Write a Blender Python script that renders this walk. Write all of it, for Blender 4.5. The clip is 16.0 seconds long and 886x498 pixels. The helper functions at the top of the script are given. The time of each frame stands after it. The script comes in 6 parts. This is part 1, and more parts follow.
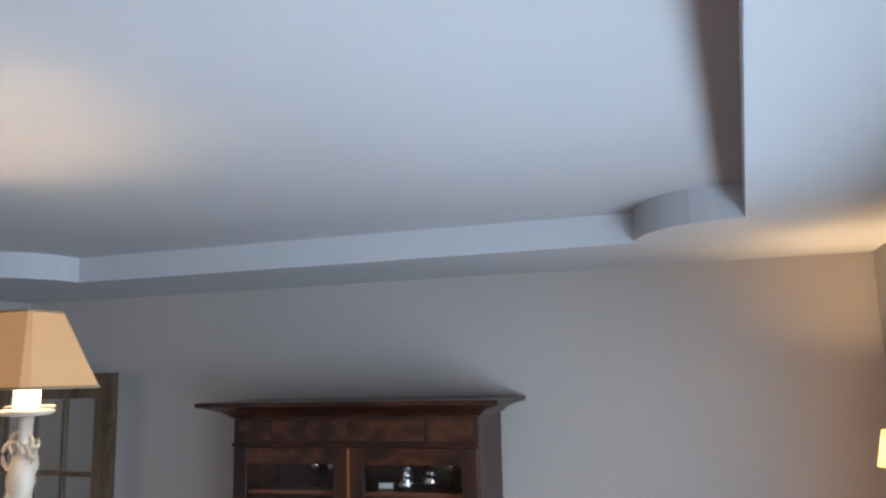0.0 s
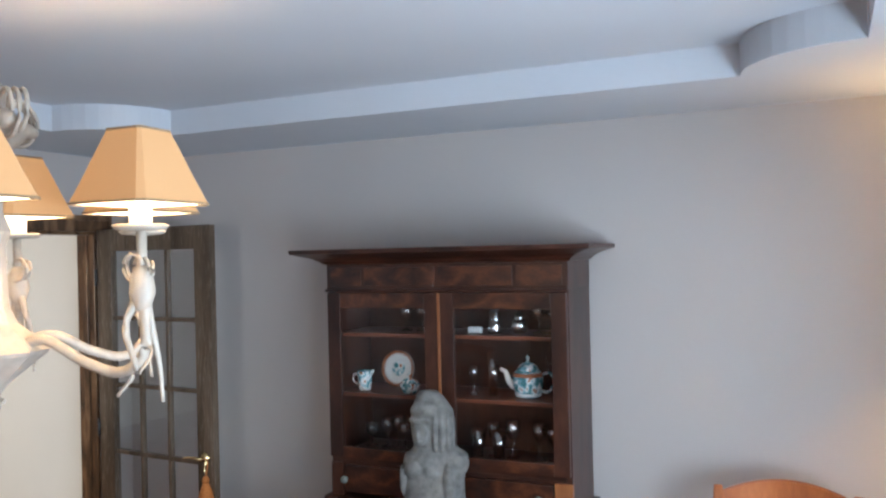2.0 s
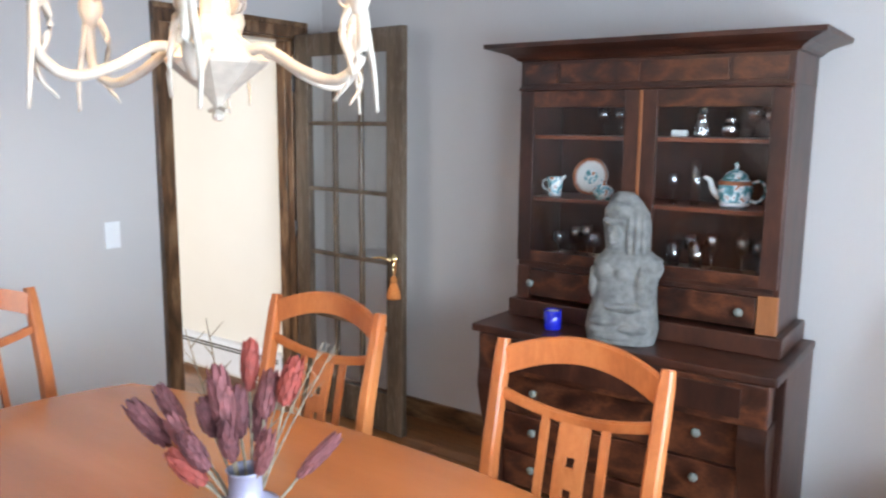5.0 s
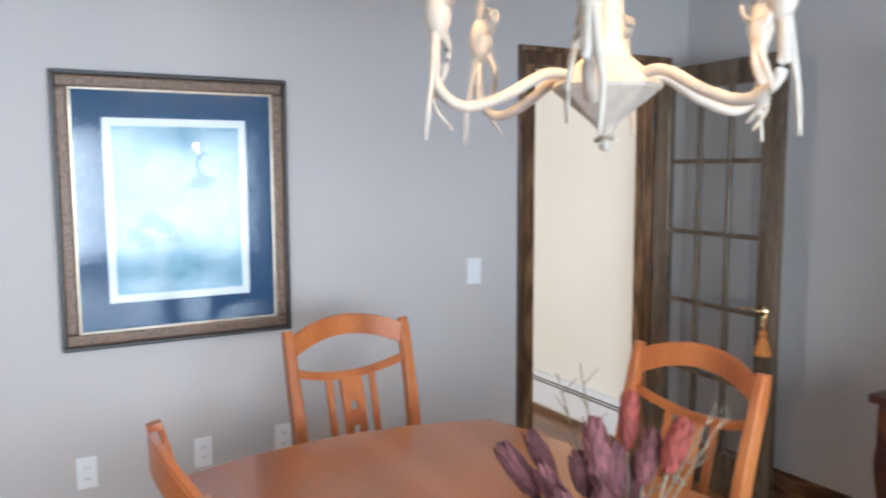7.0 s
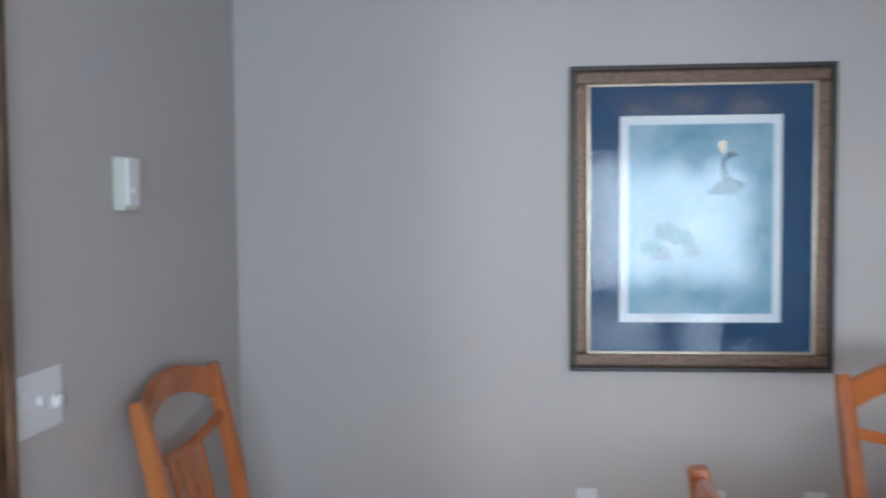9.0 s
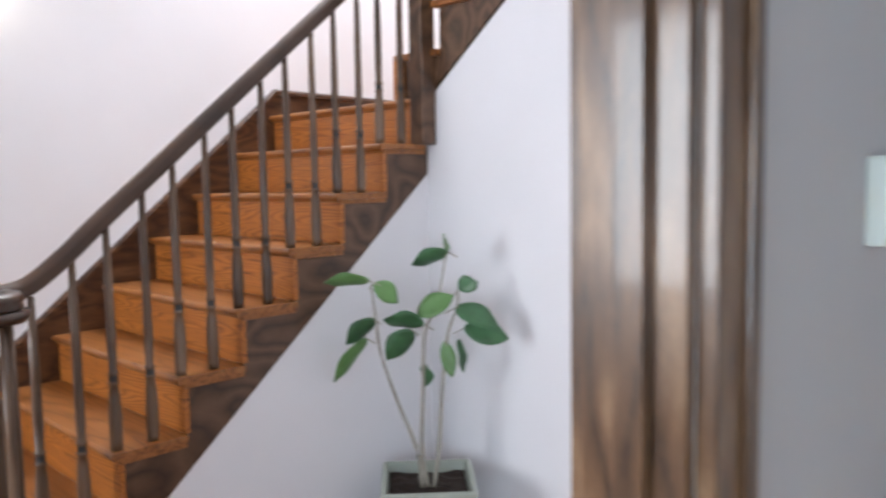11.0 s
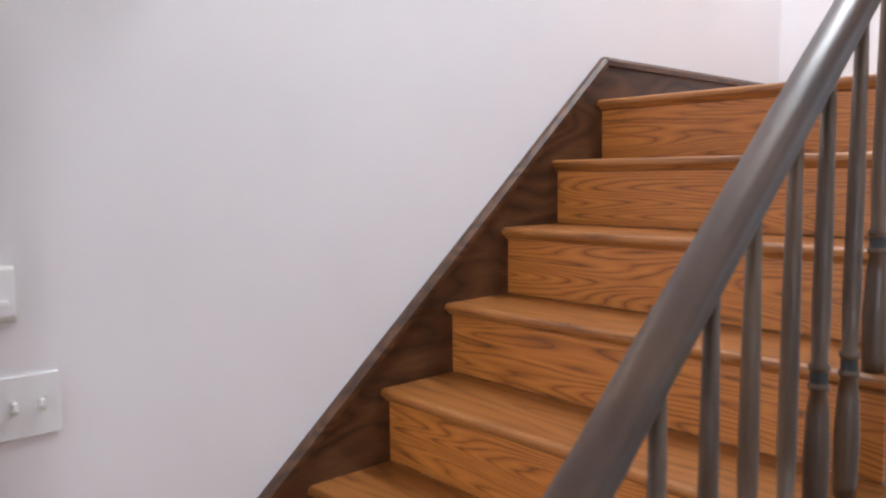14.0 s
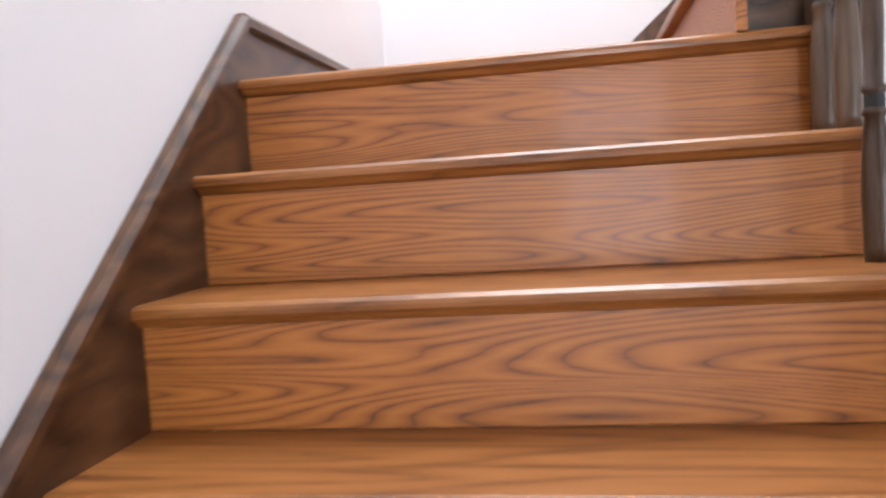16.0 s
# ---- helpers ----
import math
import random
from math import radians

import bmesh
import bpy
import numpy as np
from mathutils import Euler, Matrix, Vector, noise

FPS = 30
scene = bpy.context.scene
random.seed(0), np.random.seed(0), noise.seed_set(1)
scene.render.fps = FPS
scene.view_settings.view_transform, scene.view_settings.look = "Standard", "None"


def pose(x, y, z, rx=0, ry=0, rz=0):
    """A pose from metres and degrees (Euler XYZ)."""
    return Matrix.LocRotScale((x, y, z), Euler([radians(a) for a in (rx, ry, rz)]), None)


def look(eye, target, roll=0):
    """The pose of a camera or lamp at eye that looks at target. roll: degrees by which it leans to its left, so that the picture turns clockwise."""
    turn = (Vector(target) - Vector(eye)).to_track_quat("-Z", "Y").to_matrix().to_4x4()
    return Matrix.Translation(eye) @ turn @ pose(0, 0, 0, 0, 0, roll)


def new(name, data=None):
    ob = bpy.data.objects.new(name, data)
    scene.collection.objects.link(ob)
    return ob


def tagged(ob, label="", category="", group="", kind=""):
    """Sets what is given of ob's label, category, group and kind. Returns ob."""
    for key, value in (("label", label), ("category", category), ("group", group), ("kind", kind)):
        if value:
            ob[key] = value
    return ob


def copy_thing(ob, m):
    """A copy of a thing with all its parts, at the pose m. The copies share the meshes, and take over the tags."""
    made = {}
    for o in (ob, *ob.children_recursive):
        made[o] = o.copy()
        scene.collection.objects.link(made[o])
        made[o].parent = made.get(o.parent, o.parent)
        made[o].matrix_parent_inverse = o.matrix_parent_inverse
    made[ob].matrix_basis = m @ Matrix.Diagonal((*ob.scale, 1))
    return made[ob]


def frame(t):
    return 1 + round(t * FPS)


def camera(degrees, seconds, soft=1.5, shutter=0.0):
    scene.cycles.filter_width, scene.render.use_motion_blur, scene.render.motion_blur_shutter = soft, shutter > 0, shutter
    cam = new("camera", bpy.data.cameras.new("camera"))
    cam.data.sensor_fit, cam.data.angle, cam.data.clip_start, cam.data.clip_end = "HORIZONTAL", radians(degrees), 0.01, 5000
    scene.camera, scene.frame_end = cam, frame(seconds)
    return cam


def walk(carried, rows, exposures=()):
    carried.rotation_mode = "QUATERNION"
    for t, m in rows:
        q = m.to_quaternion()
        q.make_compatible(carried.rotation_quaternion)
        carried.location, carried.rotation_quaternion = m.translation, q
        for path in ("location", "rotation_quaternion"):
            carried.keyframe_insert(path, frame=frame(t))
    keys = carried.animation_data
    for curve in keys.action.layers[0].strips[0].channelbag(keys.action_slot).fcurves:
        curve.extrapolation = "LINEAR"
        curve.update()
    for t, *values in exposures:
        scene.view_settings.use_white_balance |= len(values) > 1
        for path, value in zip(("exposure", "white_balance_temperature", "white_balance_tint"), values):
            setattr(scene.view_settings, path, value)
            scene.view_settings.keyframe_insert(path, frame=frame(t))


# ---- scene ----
cam = camera(59.1, 16.0, soft=2.2, shutter=0.4)
PATH = [
    (0.0, (3.379, -3.283, 1.998), (3.0765, -2.3433, 2.1563), -1.32),
    (0.5, (3.357, -3.290, 1.987), (3.0153, -2.3610, 2.1173), -0.94),
    (1.0, (3.339, -3.275, 1.961), (2.9694, -2.3498, 2.0398), -0.60),
    (1.5, (3.325, -3.265, 1.924), (2.9314, -2.3474, 1.9679), -0.79),
    (2.0, (3.311, -3.264, 1.885), (2.9127, -2.3468, 1.8883), -1.31),
    (2.5, (3.316, -3.261, 1.847), (2.9176, -2.3442, 1.7986), -1.16),
    (3.0, (3.324, -3.252, 1.805), (2.9284, -2.3375, 1.7029), -0.49),
    (5.5, (3.141, -3.228, 1.56), (1.855, -1.73, 1.241), 0.2),
    (6, (3.112, -3.22, 1.556), (1.691, -1.845, 1.259), -0.4),
    (6.5, (3.076, -3.197, 1.556), (1.502, -1.986, 1.314), -0.9),
    (7, (3.001, -3.194, 1.557), (1.273, -2.209, 1.349), -0.2),
    (7.5, (2.888, -3.208, 1.546), (1.05, -2.444, 1.351), 0.3),
    (8, (2.79, -3.229, 1.462), (0.864, -2.705, 1.334), 0.0),
    (8.5, (2.679, -3.223, 1.446), (0.697, -2.991, 1.309), -0.4),
    (9, (2.56, -3.246, 1.431), (0.567, -3.392, 1.339), -0.4),
    (9.5, (2.434, -3.319, 1.425), (0.506, -3.836, 1.362), 0.0),
    (10, (2.272, -3.432, 1.459), (0.455, -4.263, 1.36), -0.5),
    (12.5, (1.854, -4.612, 1.613), (0.901, -6.36, 1.42), -0.7),
    (13, (1.843, -4.947, 1.628), (0.856, -6.678, 1.461), -1.3),
    (13.5, (1.829, -5.296, 1.636), (0.684, -6.926, 1.463), -1.3),
    (14, (1.813, -5.631, 1.652), (0.479, -7.11, 1.463), -0.6),
    (14.5, (1.743, -5.922, 1.604), (0.205, -7.178, 1.451), -2.7),
    (15, (1.601, -6.174, 1.591), (-0.113, -7.194, 1.438), -2.9),
    (15.5, (1.44, -6.381, 1.573), (-0.425, -7.096, 1.458), -3.7),
    (16, (1.237, -6.501, 1.636), (-0.727, -6.855, 1.494), -3.8),
]
walk(cam, [(t, look(eye, target, roll)) for t, eye, target, roll in PATH],
     exposures=[(0.0, -0.17), (1.0, 0.0), (2.0, 0.4), (3.0, 0.8), (5.5, 1.12), (7.0, 0.72), (8.0, 0.28), (8.5, 0.10), (9.2, 0.12), (10.0, 0.24), (12.5, 0.48), (14.0, 0.2), (15.0, 0.05), (16.0, 0.45)])

# ---- world and light ----
world = bpy.data.worlds.new("world")
scene.world = world
world.use_nodes = True
wnt = world.node_tree
sky = wnt.nodes.new("ShaderNodeTexSky")
sky.sky_type, sky.sun_disc = "NISHITA", False
sky.sun_elevation, sky.sun_rotation = radians(42), radians(150)
wnt.links.new(sky.outputs[0], wnt.nodes["Background"].inputs[0])
wnt.nodes["Background"].inputs[1].default_value = 0.12


def area(name, eye, target, w, h, watts, color):
    l = bpy.data.lights.new(name, "AREA")
    l.shape, l.size, l.size_y, l.energy, l.color = "RECTANGLE", w, h, watts, color
    ob = new(name, l)
    ob.matrix_world = look(eye, target)
    return ob


def bulb(name, at, watts, color, r=0.03):
    l = bpy.data.lights.new(name, "POINT")
    l.energy, l.color, l.shadow_soft_size = watts, color, r
    ob = new(name, l)
    ob.location = at
    return ob


DAY = (0.66, 0.82, 1.0)
WARM = (1.0, 0.66, 0.36)
area("dining_window_light", (4.32, -2.45, 1.28), (0, -2.15, 1.05), 2.9, 1.15, 128, DAY)
area("hall_window_light", (5.3, -6.2, 1.7), (-1, -6.2, 1.4), 0.9, 1.7, 84, (0.86, 0.92, 1.0))
# added fill that brightens the wall beyond the door; no window is built here
area("west_room_window_light", (-0.85, -4.1, 1.45), (-0.85, -0.2, 1.3), 1.0, 1.4, 46, (1.0, 0.95, 0.87))
# added overhead fill for the stairwell, under a closed ceiling without a window
area("stair_window_light", (-0.7, -6.4, 4.85), (-0.6, -6.4, 0), 1.3, 1.6, 110, (0.90, 0.94, 1.0))
area("living_window_light", (3.2, -12.2, 1.5), (1.5, -9, 0.6), 2.2, 1.4, 200, (0.95, 0.97, 1.0))


# ---- materials ----
def mat(name, rough=0.5, metal=0.0):
    m = bpy.data.materials.new(name)
    m.use_nodes = True
    b = m.node_tree.nodes["Principled BSDF"]
    b.inputs["Roughness"].default_value, b.inputs["Metallic"].default_value = rough, metal
    return m, m.node_tree, b


def node(nt, kind, **values):
    n = nt.nodes.new(kind)
    for k, v in values.items():
        n.inputs[k.replace("_", " ")].default_value = v
    return n


def coords(nt, scale=(1, 1, 1), spread=0.0):
    """Object coordinates, scaled, moved for each object by its own random amount."""
    tc = nt.nodes.new("ShaderNodeTexCoord")
    mp = nt.nodes.new("ShaderNodeMapping")
    mp.inputs["Scale"].default_value = scale
    nt.links.new(tc.outputs["Object"], mp.inputs["Vector"])
    if spread:
        oi = nt.nodes.new("ShaderNodeObjectInfo")
        mu = nt.nodes.new("ShaderNodeMath")
        mu.operation, mu.inputs[1].default_value = "MULTIPLY", spread
        nt.links.new(oi.outputs["Random"], mu.inputs[0])
        cb = nt.nodes.new("ShaderNodeCombineXYZ")
        for i in range(3):
            nt.links.new(mu.outputs[0], cb.inputs[i])
        nt.links.new(cb.outputs[0], mp.inputs["Location"])
    return mp.outputs[0]


def ramp(nt, fac, *stops):
    r = nt.nodes.new("ShaderNodeValToRGB")
    e = r.color_ramp.elements
    e[0].position, e[0].color = stops[0][0], (*stops[0][1], 1)
    e[1].position, e[1].color = stops[-1][0], (*stops[-1][1], 1)
    for p, c in stops[1:-1]:
        e.new(p).color = (*c, 1)
    nt.links.new(fac, r.inputs[0])
    return r.outputs[0]


def bump(nt, b, fac, strength, distance=0.002):
    n = node(nt, "ShaderNodeBump", Strength=strength, Distance=distance)
    nt.links.new(fac, n.inputs["Height"])
    nt.links.new(n.outputs[0], b.inputs["Normal"])


def rough_var(nt, b, fac, lo, hi):
    mr = nt.nodes.new("ShaderNodeMapRange")
    mr.inputs["To Min"].default_value, mr.inputs["To Max"].default_value = lo, hi
    nt.links.new(fac, mr.inputs["Value"])
    nt.links.new(mr.outputs[0], b.inputs["Roughness"])


def paint(name, color, rough=0.75, vary=0.05, scale=40, relief=0.12):
    m, nt, b = mat(name, rough)
    v = coords(nt)
    n1 = node(nt, "ShaderNodeTexNoise", Scale=1.3, Detail=3.0)
    n2 = node(nt, "ShaderNodeTexNoise", Scale=scale, Detail=4.0)
    for n in (n1, n2):
        nt.links.new(v, n.inputs["Vector"])
    lo = tuple(c * (1 - vary) for c in color)
    nt.links.new(ramp(nt, n1.outputs["Fac"], (0.3, lo), (0.7, color)), b.inputs["Base Color"])
    bump(nt, b, n2.outputs["Fac"], relief, 0.0015)
    rough_var(nt, b, n1.outputs["Fac"], rough - 0.06, rough + 0.06)
    return m


def wood(name, dark, mid, light, stretch=(1.5, 22, 22), rough=0.35, rings=0.0, spread=7.0, coat=0.0, relief=0.1, fleck=0.38, line=0.8, wander=1.2):
    """Wood with its grain along the axis of least stretch; rings: how many growth lines the broad figure is cut into."""
    m, nt, b = mat(name, rough)
    v = coords(nt, stretch, spread)
    big = node(nt, "ShaderNodeTexNoise", Scale=1.0, Detail=wander, Roughness=0.45)
    fine = node(nt, "ShaderNodeTexNoise", Scale=9.0, Detail=4.0, Roughness=0.7)
    nt.links.new(v, big.inputs["Vector"])
    nt.links.new(v, fine.inputs["Vector"])
    fac = big.outputs["Fac"]
    if rings:
        mu = nt.nodes.new("ShaderNodeMath")
        mu.operation, mu.inputs[1].default_value = "MULTIPLY", rings
        nt.links.new(fac, mu.inputs[0])
        fr = nt.nodes.new("ShaderNodeMath")
        fr.operation, fr.inputs[1].default_value = "PINGPONG", 0.5
        nt.links.new(mu.outputs[0], fr.inputs[0])
        sc = nt.nodes.new("ShaderNodeMapRange")
        sc.inputs["From Max"].default_value = 0.5
        nt.links.new(fr.outputs[0], sc.inputs["Value"])
        pw = nt.nodes.new("ShaderNodeMath")
        pw.operation, pw.inputs[1].default_value = "POWER", line
        nt.links.new(sc.outputs[0], pw.inputs[0])
        sp = nt.nodes.new("ShaderNodeMapRange")
        sp.inputs["To Min"].default_value, sp.inputs["To Max"].default_value = 0.30, 0.72
        nt.links.new(pw.outputs[0], sp.inputs["Value"])
        fac = sp.outputs[0]
    mx2 = nt.nodes.new("ShaderNodeMix")
    mx2.inputs[0].default_value = fleck
    nt.links.new(fac, mx2.inputs[2])
    nt.links.new(fine.outputs["Fac"], mx2.inputs[3])
    col = ramp(nt, mx2.outputs[0], (0.34, dark), (0.52, mid), (0.70, light))
    nt.links.new(col, b.inputs["Base Color"])
    bump(nt, b, fine.outputs["Fac"], relief, 0.0006)
    rough_var(nt, b, fine.outputs["Fac"], rough - 0.15 * fleck, rough + 0.25 * fleck)
    b.inputs["Coat Weight"].default_value = coat
    b.inputs["Coat Roughness"].default_value = 0.08
    return m


def plain(name, color, rough=0.4, metal=0.0, vary=0.12, scale=18, relief=0.0):
    m, nt, b = mat(name, rough, metal)
    n = node(nt, "ShaderNodeTexNoise", Scale=scale, Detail=4.0)
    nt.links.new(coords(nt), n.inputs["Vector"])
    nt.links.new(ramp(nt, n.outputs["Fac"], (0.3, tuple(c * (1 - vary) for c in color)), (0.7, color)), b.inputs["Base Color"])
    if relief:
        bump(nt, b, n.outputs["Fac"], relief, 0.004)
    return m


def glassy(name, color=(1, 1, 1), rough=0.0, gloss=0.05):
    """Thin clear glass: see-through, with a mirror gloss that grows towards a glancing view."""
    m = bpy.data.materials.new(name)
    m.use_nodes = True
    nt = m.node_tree
    nt.nodes.clear()
    out = nt.nodes.new("ShaderNodeOutputMaterial")
    tr = node(nt, "ShaderNodeBsdfTransparent", Color=(*color, 1))
    gl = node(nt, "ShaderNodeBsdfGlossy", Roughness=rough)
    lw = nt.nodes.new("ShaderNodeLayerWeight")
    lw.inputs["Blend"].default_value = 0.5
    pw = nt.nodes.new("ShaderNodeMath")
    pw.operation, pw.inputs[1].default_value = "POWER", 4.0
    nt.links.new(lw.outputs["Facing"], pw.inputs[0])
    mr = nt.nodes.new("ShaderNodeMapRange")
    mr.inputs["To Min"].default_value, mr.inputs["To Max"].default_value = gloss, 0.8
    nt.links.new(pw.outputs[0], mr.inputs["Value"])
    mx = nt.nodes.new("ShaderNodeMixShader")
    nt.links.new(mr.outputs[0], mx.inputs[0])
    nt.links.new(tr.outputs[0], mx.inputs[1])
    nt.links.new(gl.outputs[0], mx.inputs[2])
    nt.links.new(mx.outputs[0], out.inputs[0])
    return m


def glow(name, color, strength, base=(0.8, 0.8, 0.8)):
    m, nt, b = mat(name, 0.6)
    b.inputs["Base Color"].default_value = (*base, 1)
    b.inputs["Emission Color"].default_value = (*color, 1)
    b.inputs["Emission Strength"].default_value = strength
    return m


M_WALL = paint("taupe_wall_paint", (0.515, 0.482, 0.464))
M_WHITE = paint("white_wall_paint", (0.80, 0.785, 0.80), vary=0.07)
M_CREAMW = paint("cream_wall_paint", (0.80, 0.78, 0.725), vary=0.07)
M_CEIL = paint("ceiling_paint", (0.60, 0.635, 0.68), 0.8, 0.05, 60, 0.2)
M_ORANGE = paint("orange_wall_paint", (0.62, 0.30, 0.05))
M_TRIM = wood("dark_stained_trim", (0.030, 0.013, 0.005), (0.115, 0.056, 0.025), (0.26, 0.150, 0.078), (9, 9, 1.9), 0.30, 4.0, coat=0.25, line=0.9, wander=2.5)
M_TRIMH = wood("dark_stained_trim_level", (0.030, 0.013, 0.005), (0.115, 0.056, 0.025), (0.26, 0.150, 0.078), (1.9, 9, 9), 0.30, 4.0, coat=0.25, line=0.9, wander=2.5)
M_DOOR = wood("grey_brown_door_wood", (0.045, 0.030, 0.019), (0.105, 0.072, 0.047), (0.17, 0.124, 0.088), (16, 16, 1.4), 0.24, coat=0.6)
M_MAHOG = wood("mahogany", (0.012, 0.004, 0.0024), (0.034, 0.0102, 0.0056), (0.066, 0.021, 0.011), (5.0, 9, 2.0), 0.36, 2.6, coat=0.08, relief=0.03)
M_SHELF = wood("reddish_shelf_wood", (0.09, 0.026, 0.013), (0.16, 0.048, 0.024), (0.22, 0.075, 0.04), (1.5, 12, 12), 0.35)
M_CROTCH = wood("flame_mahogany", (0.009, 0.003, 0.0015), (0.042, 0.012, 0.006), (0.12, 0.038, 0.016), (6, 5, 9), 0.32, 3.0, coat=0.15, relief=0.02)
M_BLOCK = wood("light_mahogany_patch", (0.20, 0.07, 0.025), (0.28, 0.10, 0.035), (0.36, 0.14, 0.05), (18, 18, 2), 0.4)
M_CHERRY = wood("cherry_table_wood", (0.31, 0.095, 0.027), (0.37, 0.118, 0.035), (0.42, 0.142, 0.044), (0.7, 5, 5), 0.24, 0.0, 3.0, 0.3, 0.0, fleck=0.15)
M_CHAIR = wood("cherry_chair_wood", (0.30, 0.085, 0.025), (0.43, 0.13, 0.038), (0.54, 0.19, 0.06), (7, 7, 2.5), 0.34, None, 3.0, 0.1, 0.03)
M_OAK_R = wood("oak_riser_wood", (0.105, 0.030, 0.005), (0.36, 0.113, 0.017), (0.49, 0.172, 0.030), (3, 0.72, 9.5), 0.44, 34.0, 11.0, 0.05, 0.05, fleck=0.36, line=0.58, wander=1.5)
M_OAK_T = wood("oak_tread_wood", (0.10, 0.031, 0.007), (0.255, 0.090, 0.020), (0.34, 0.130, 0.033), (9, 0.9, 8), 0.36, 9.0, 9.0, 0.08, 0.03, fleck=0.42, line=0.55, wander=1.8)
M_SKIRT = wood("dark_oak_skirt_wood", (0.028, 0.011, 0.005), (0.075, 0.031, 0.013), (0.13, 0.058, 0.024), (1.8, 6, 7), 0.36, 10.0, 5.0, 0.2)
M_STRING = wood("grey_brown_string_wood", (0.035, 0.014, 0.006), (0.085, 0.041, 0.020), (0.14, 0.074, 0.040), (3.5, 6, 4.5), 0.38, 8.0, 5.0, 0.08, fleck=0.25)
M_RAIL = wood("grey_brown_rail_wood", (0.020, 0.009, 0.004), (0.046, 0.0205, 0.0095), (0.078, 0.038, 0.019), (2, 6, 6), 0.34, None, 3.0, 0.22, 0.0, fleck=0.12)
M_BAL = wood("grey_brown_baluster_wood", (0.045, 0.023, 0.012), (0.108, 0.063, 0.036), (0.18, 0.115, 0.072), (22, 22, 2.2), 0.34, None, 5.0, 0.12, 0.03, fleck=0.22)
M_FLOOR = wood("oak_floor_board", (0.11, 0.042, 0.014), (0.22, 0.088, 0.03), (0.31, 0.14, 0.055), (1.5, 14, 14), 0.28, None, 13.0, 0.2)
M_FLOORD = wood("dark_floor_board", (0.025, 0.010, 0.006), (0.055, 0.021, 0.011), (0.09, 0.036, 0.018), (14, 1.5, 14), 0.14, None, 13.0, 0.5)
M_CREAM = plain("cream_painted_metal", (0.47, 0.41, 0.34), 0.45, 0.0, 0.25, 30, 0.2)
M_SHADE = glow("lit_fabric_shade", (1.0, 0.45, 0.13), 0.22, (0.44, 0.26, 0.125))
M_SHADEIN = glow("shade_lining", (1.0, 0.78, 0.50), 2.2, (0.8, 0.75, 0.65))
# the sleeve's emission stands in for light falling on it from the bulb
M_CANDLE = glow("glowing_candle_sleeve", (1.0, 0.86, 0.66), 0.9, (0.85, 0.8, 0.7))
M_BAND = plain("shade_trim_band", (0.25, 0.17, 0.10), 0.8)
M_PLATEW = plain("white_switch_plastic", (0.78, 0.78, 0.78), 0.35, 0, 0.04)
M_PLATEG = plain("grey_switch_plastic", (0.60, 0.62, 0.55), 0.4, 0, 0.05)
M_SLOT = plain("dark_slot", (0.03, 0.03, 0.03), 0.6)
M_STONE = plain("grey_carved_stone", (0.20, 0.20, 0.19), 0.9, 0, 0.5, 26, 0.8)
M_BLUE = plain("cobalt_glass", (0.012, 0.02, 0.42), 0.08)
M_WAX = plain("candle_wax", (0.72, 0.72, 0.78), 0.5)
M_GLASS = glassy("clear_glass", (1, 1, 1), 0.0, 0.02)
M_WARE = glassy("clear_table_glass", (0.90, 0.92, 0.93), 0.04, 0.28)
M_PANE = glassy("door_pane_glass", (0.93, 0.95, 0.96), 0.02, 0.11)
M_CRYSTAL = plain("pressed_glass_knob", (0.17, 0.18, 0.16), 0.06)
M_BRASS = plain("brass", (0.78, 0.60, 0.30), 0.22, 1.0, 0.1)
M_TASSEL = plain("orange_tassel_thread", (0.62, 0.21, 0.05), 0.9, 0, 0.35, 90, 0.3)
M_FRAME = plain("bronze_frame_wood", (0.20, 0.125, 0.085), 0.42, 0.35, 0.55, 70, 0.6)
M_FRAMED = plain("dark_frame_edge", (0.035, 0.028, 0.026), 0.4, 0.0)
M_FILLET = plain("silver_gilt_fillet", (0.55, 0.48, 0.38), 0.3, 0.7)
M_MATB = plain("blue_mat_board", (0.008, 0.062, 0.140), 0.85, 0, 0.06)
M_PIC = glassy("picture_glass", (1, 1, 1), 0.11, 0.03)
M_PRINTW = plain("white_mat_edge", (0.72, 0.78, 0.82), 0.85, 0, 0.03)
M_BIRD = plain("dark_teal_print_ink", (0.05, 0.15, 0.22), 0.9)
M_BIRD2 = plain("soft_green_print_ink", (0.13, 0.31, 0.36), 0.9, 0, 0.4, 12)
M_BIRD3 = plain("mauve_print_ink", (0.20, 0.31, 0.40), 0.9, 0, 0.4, 14)
M_CHINA = plain("white_china", (0.74, 0.77, 0.76), 0.18)
M_CHINAR = plain("rust_china_band", (0.42, 0.16, 0.08), 0.25, 0, 0.4, 60)
M_SILVER = plain("silver_metal", (0.75, 0.75, 0.74), 0.2, 1.0)
M_POD = plain("dried_protea_pod", (0.15, 0.045, 0.050), 0.8, 0, 0.55, 60, 0.5)
M_POD2 = plain("dried_pink_protea", (0.215, 0.068, 0.070), 0.8, 0, 0.5, 55, 0.5)
M_POD3 = plain("dried_red_protea", (0.30, 0.050, 0.036), 0.75, 0, 0.4, 55, 0.5)
M_TWIG = plain("dried_twig", (0.28, 0.22, 0.15), 0.9, 0, 0.5, 60, 0.4)
M_VASE = plain("grey_violet_glaze", (0.28, 0.27, 0.36), 0.15, 0, 0.35, 9)
M_LEAF = plain("green_leaf", (0.055, 0.155, 0.062), 0.40, 0, 0.4, 16, 0.1)
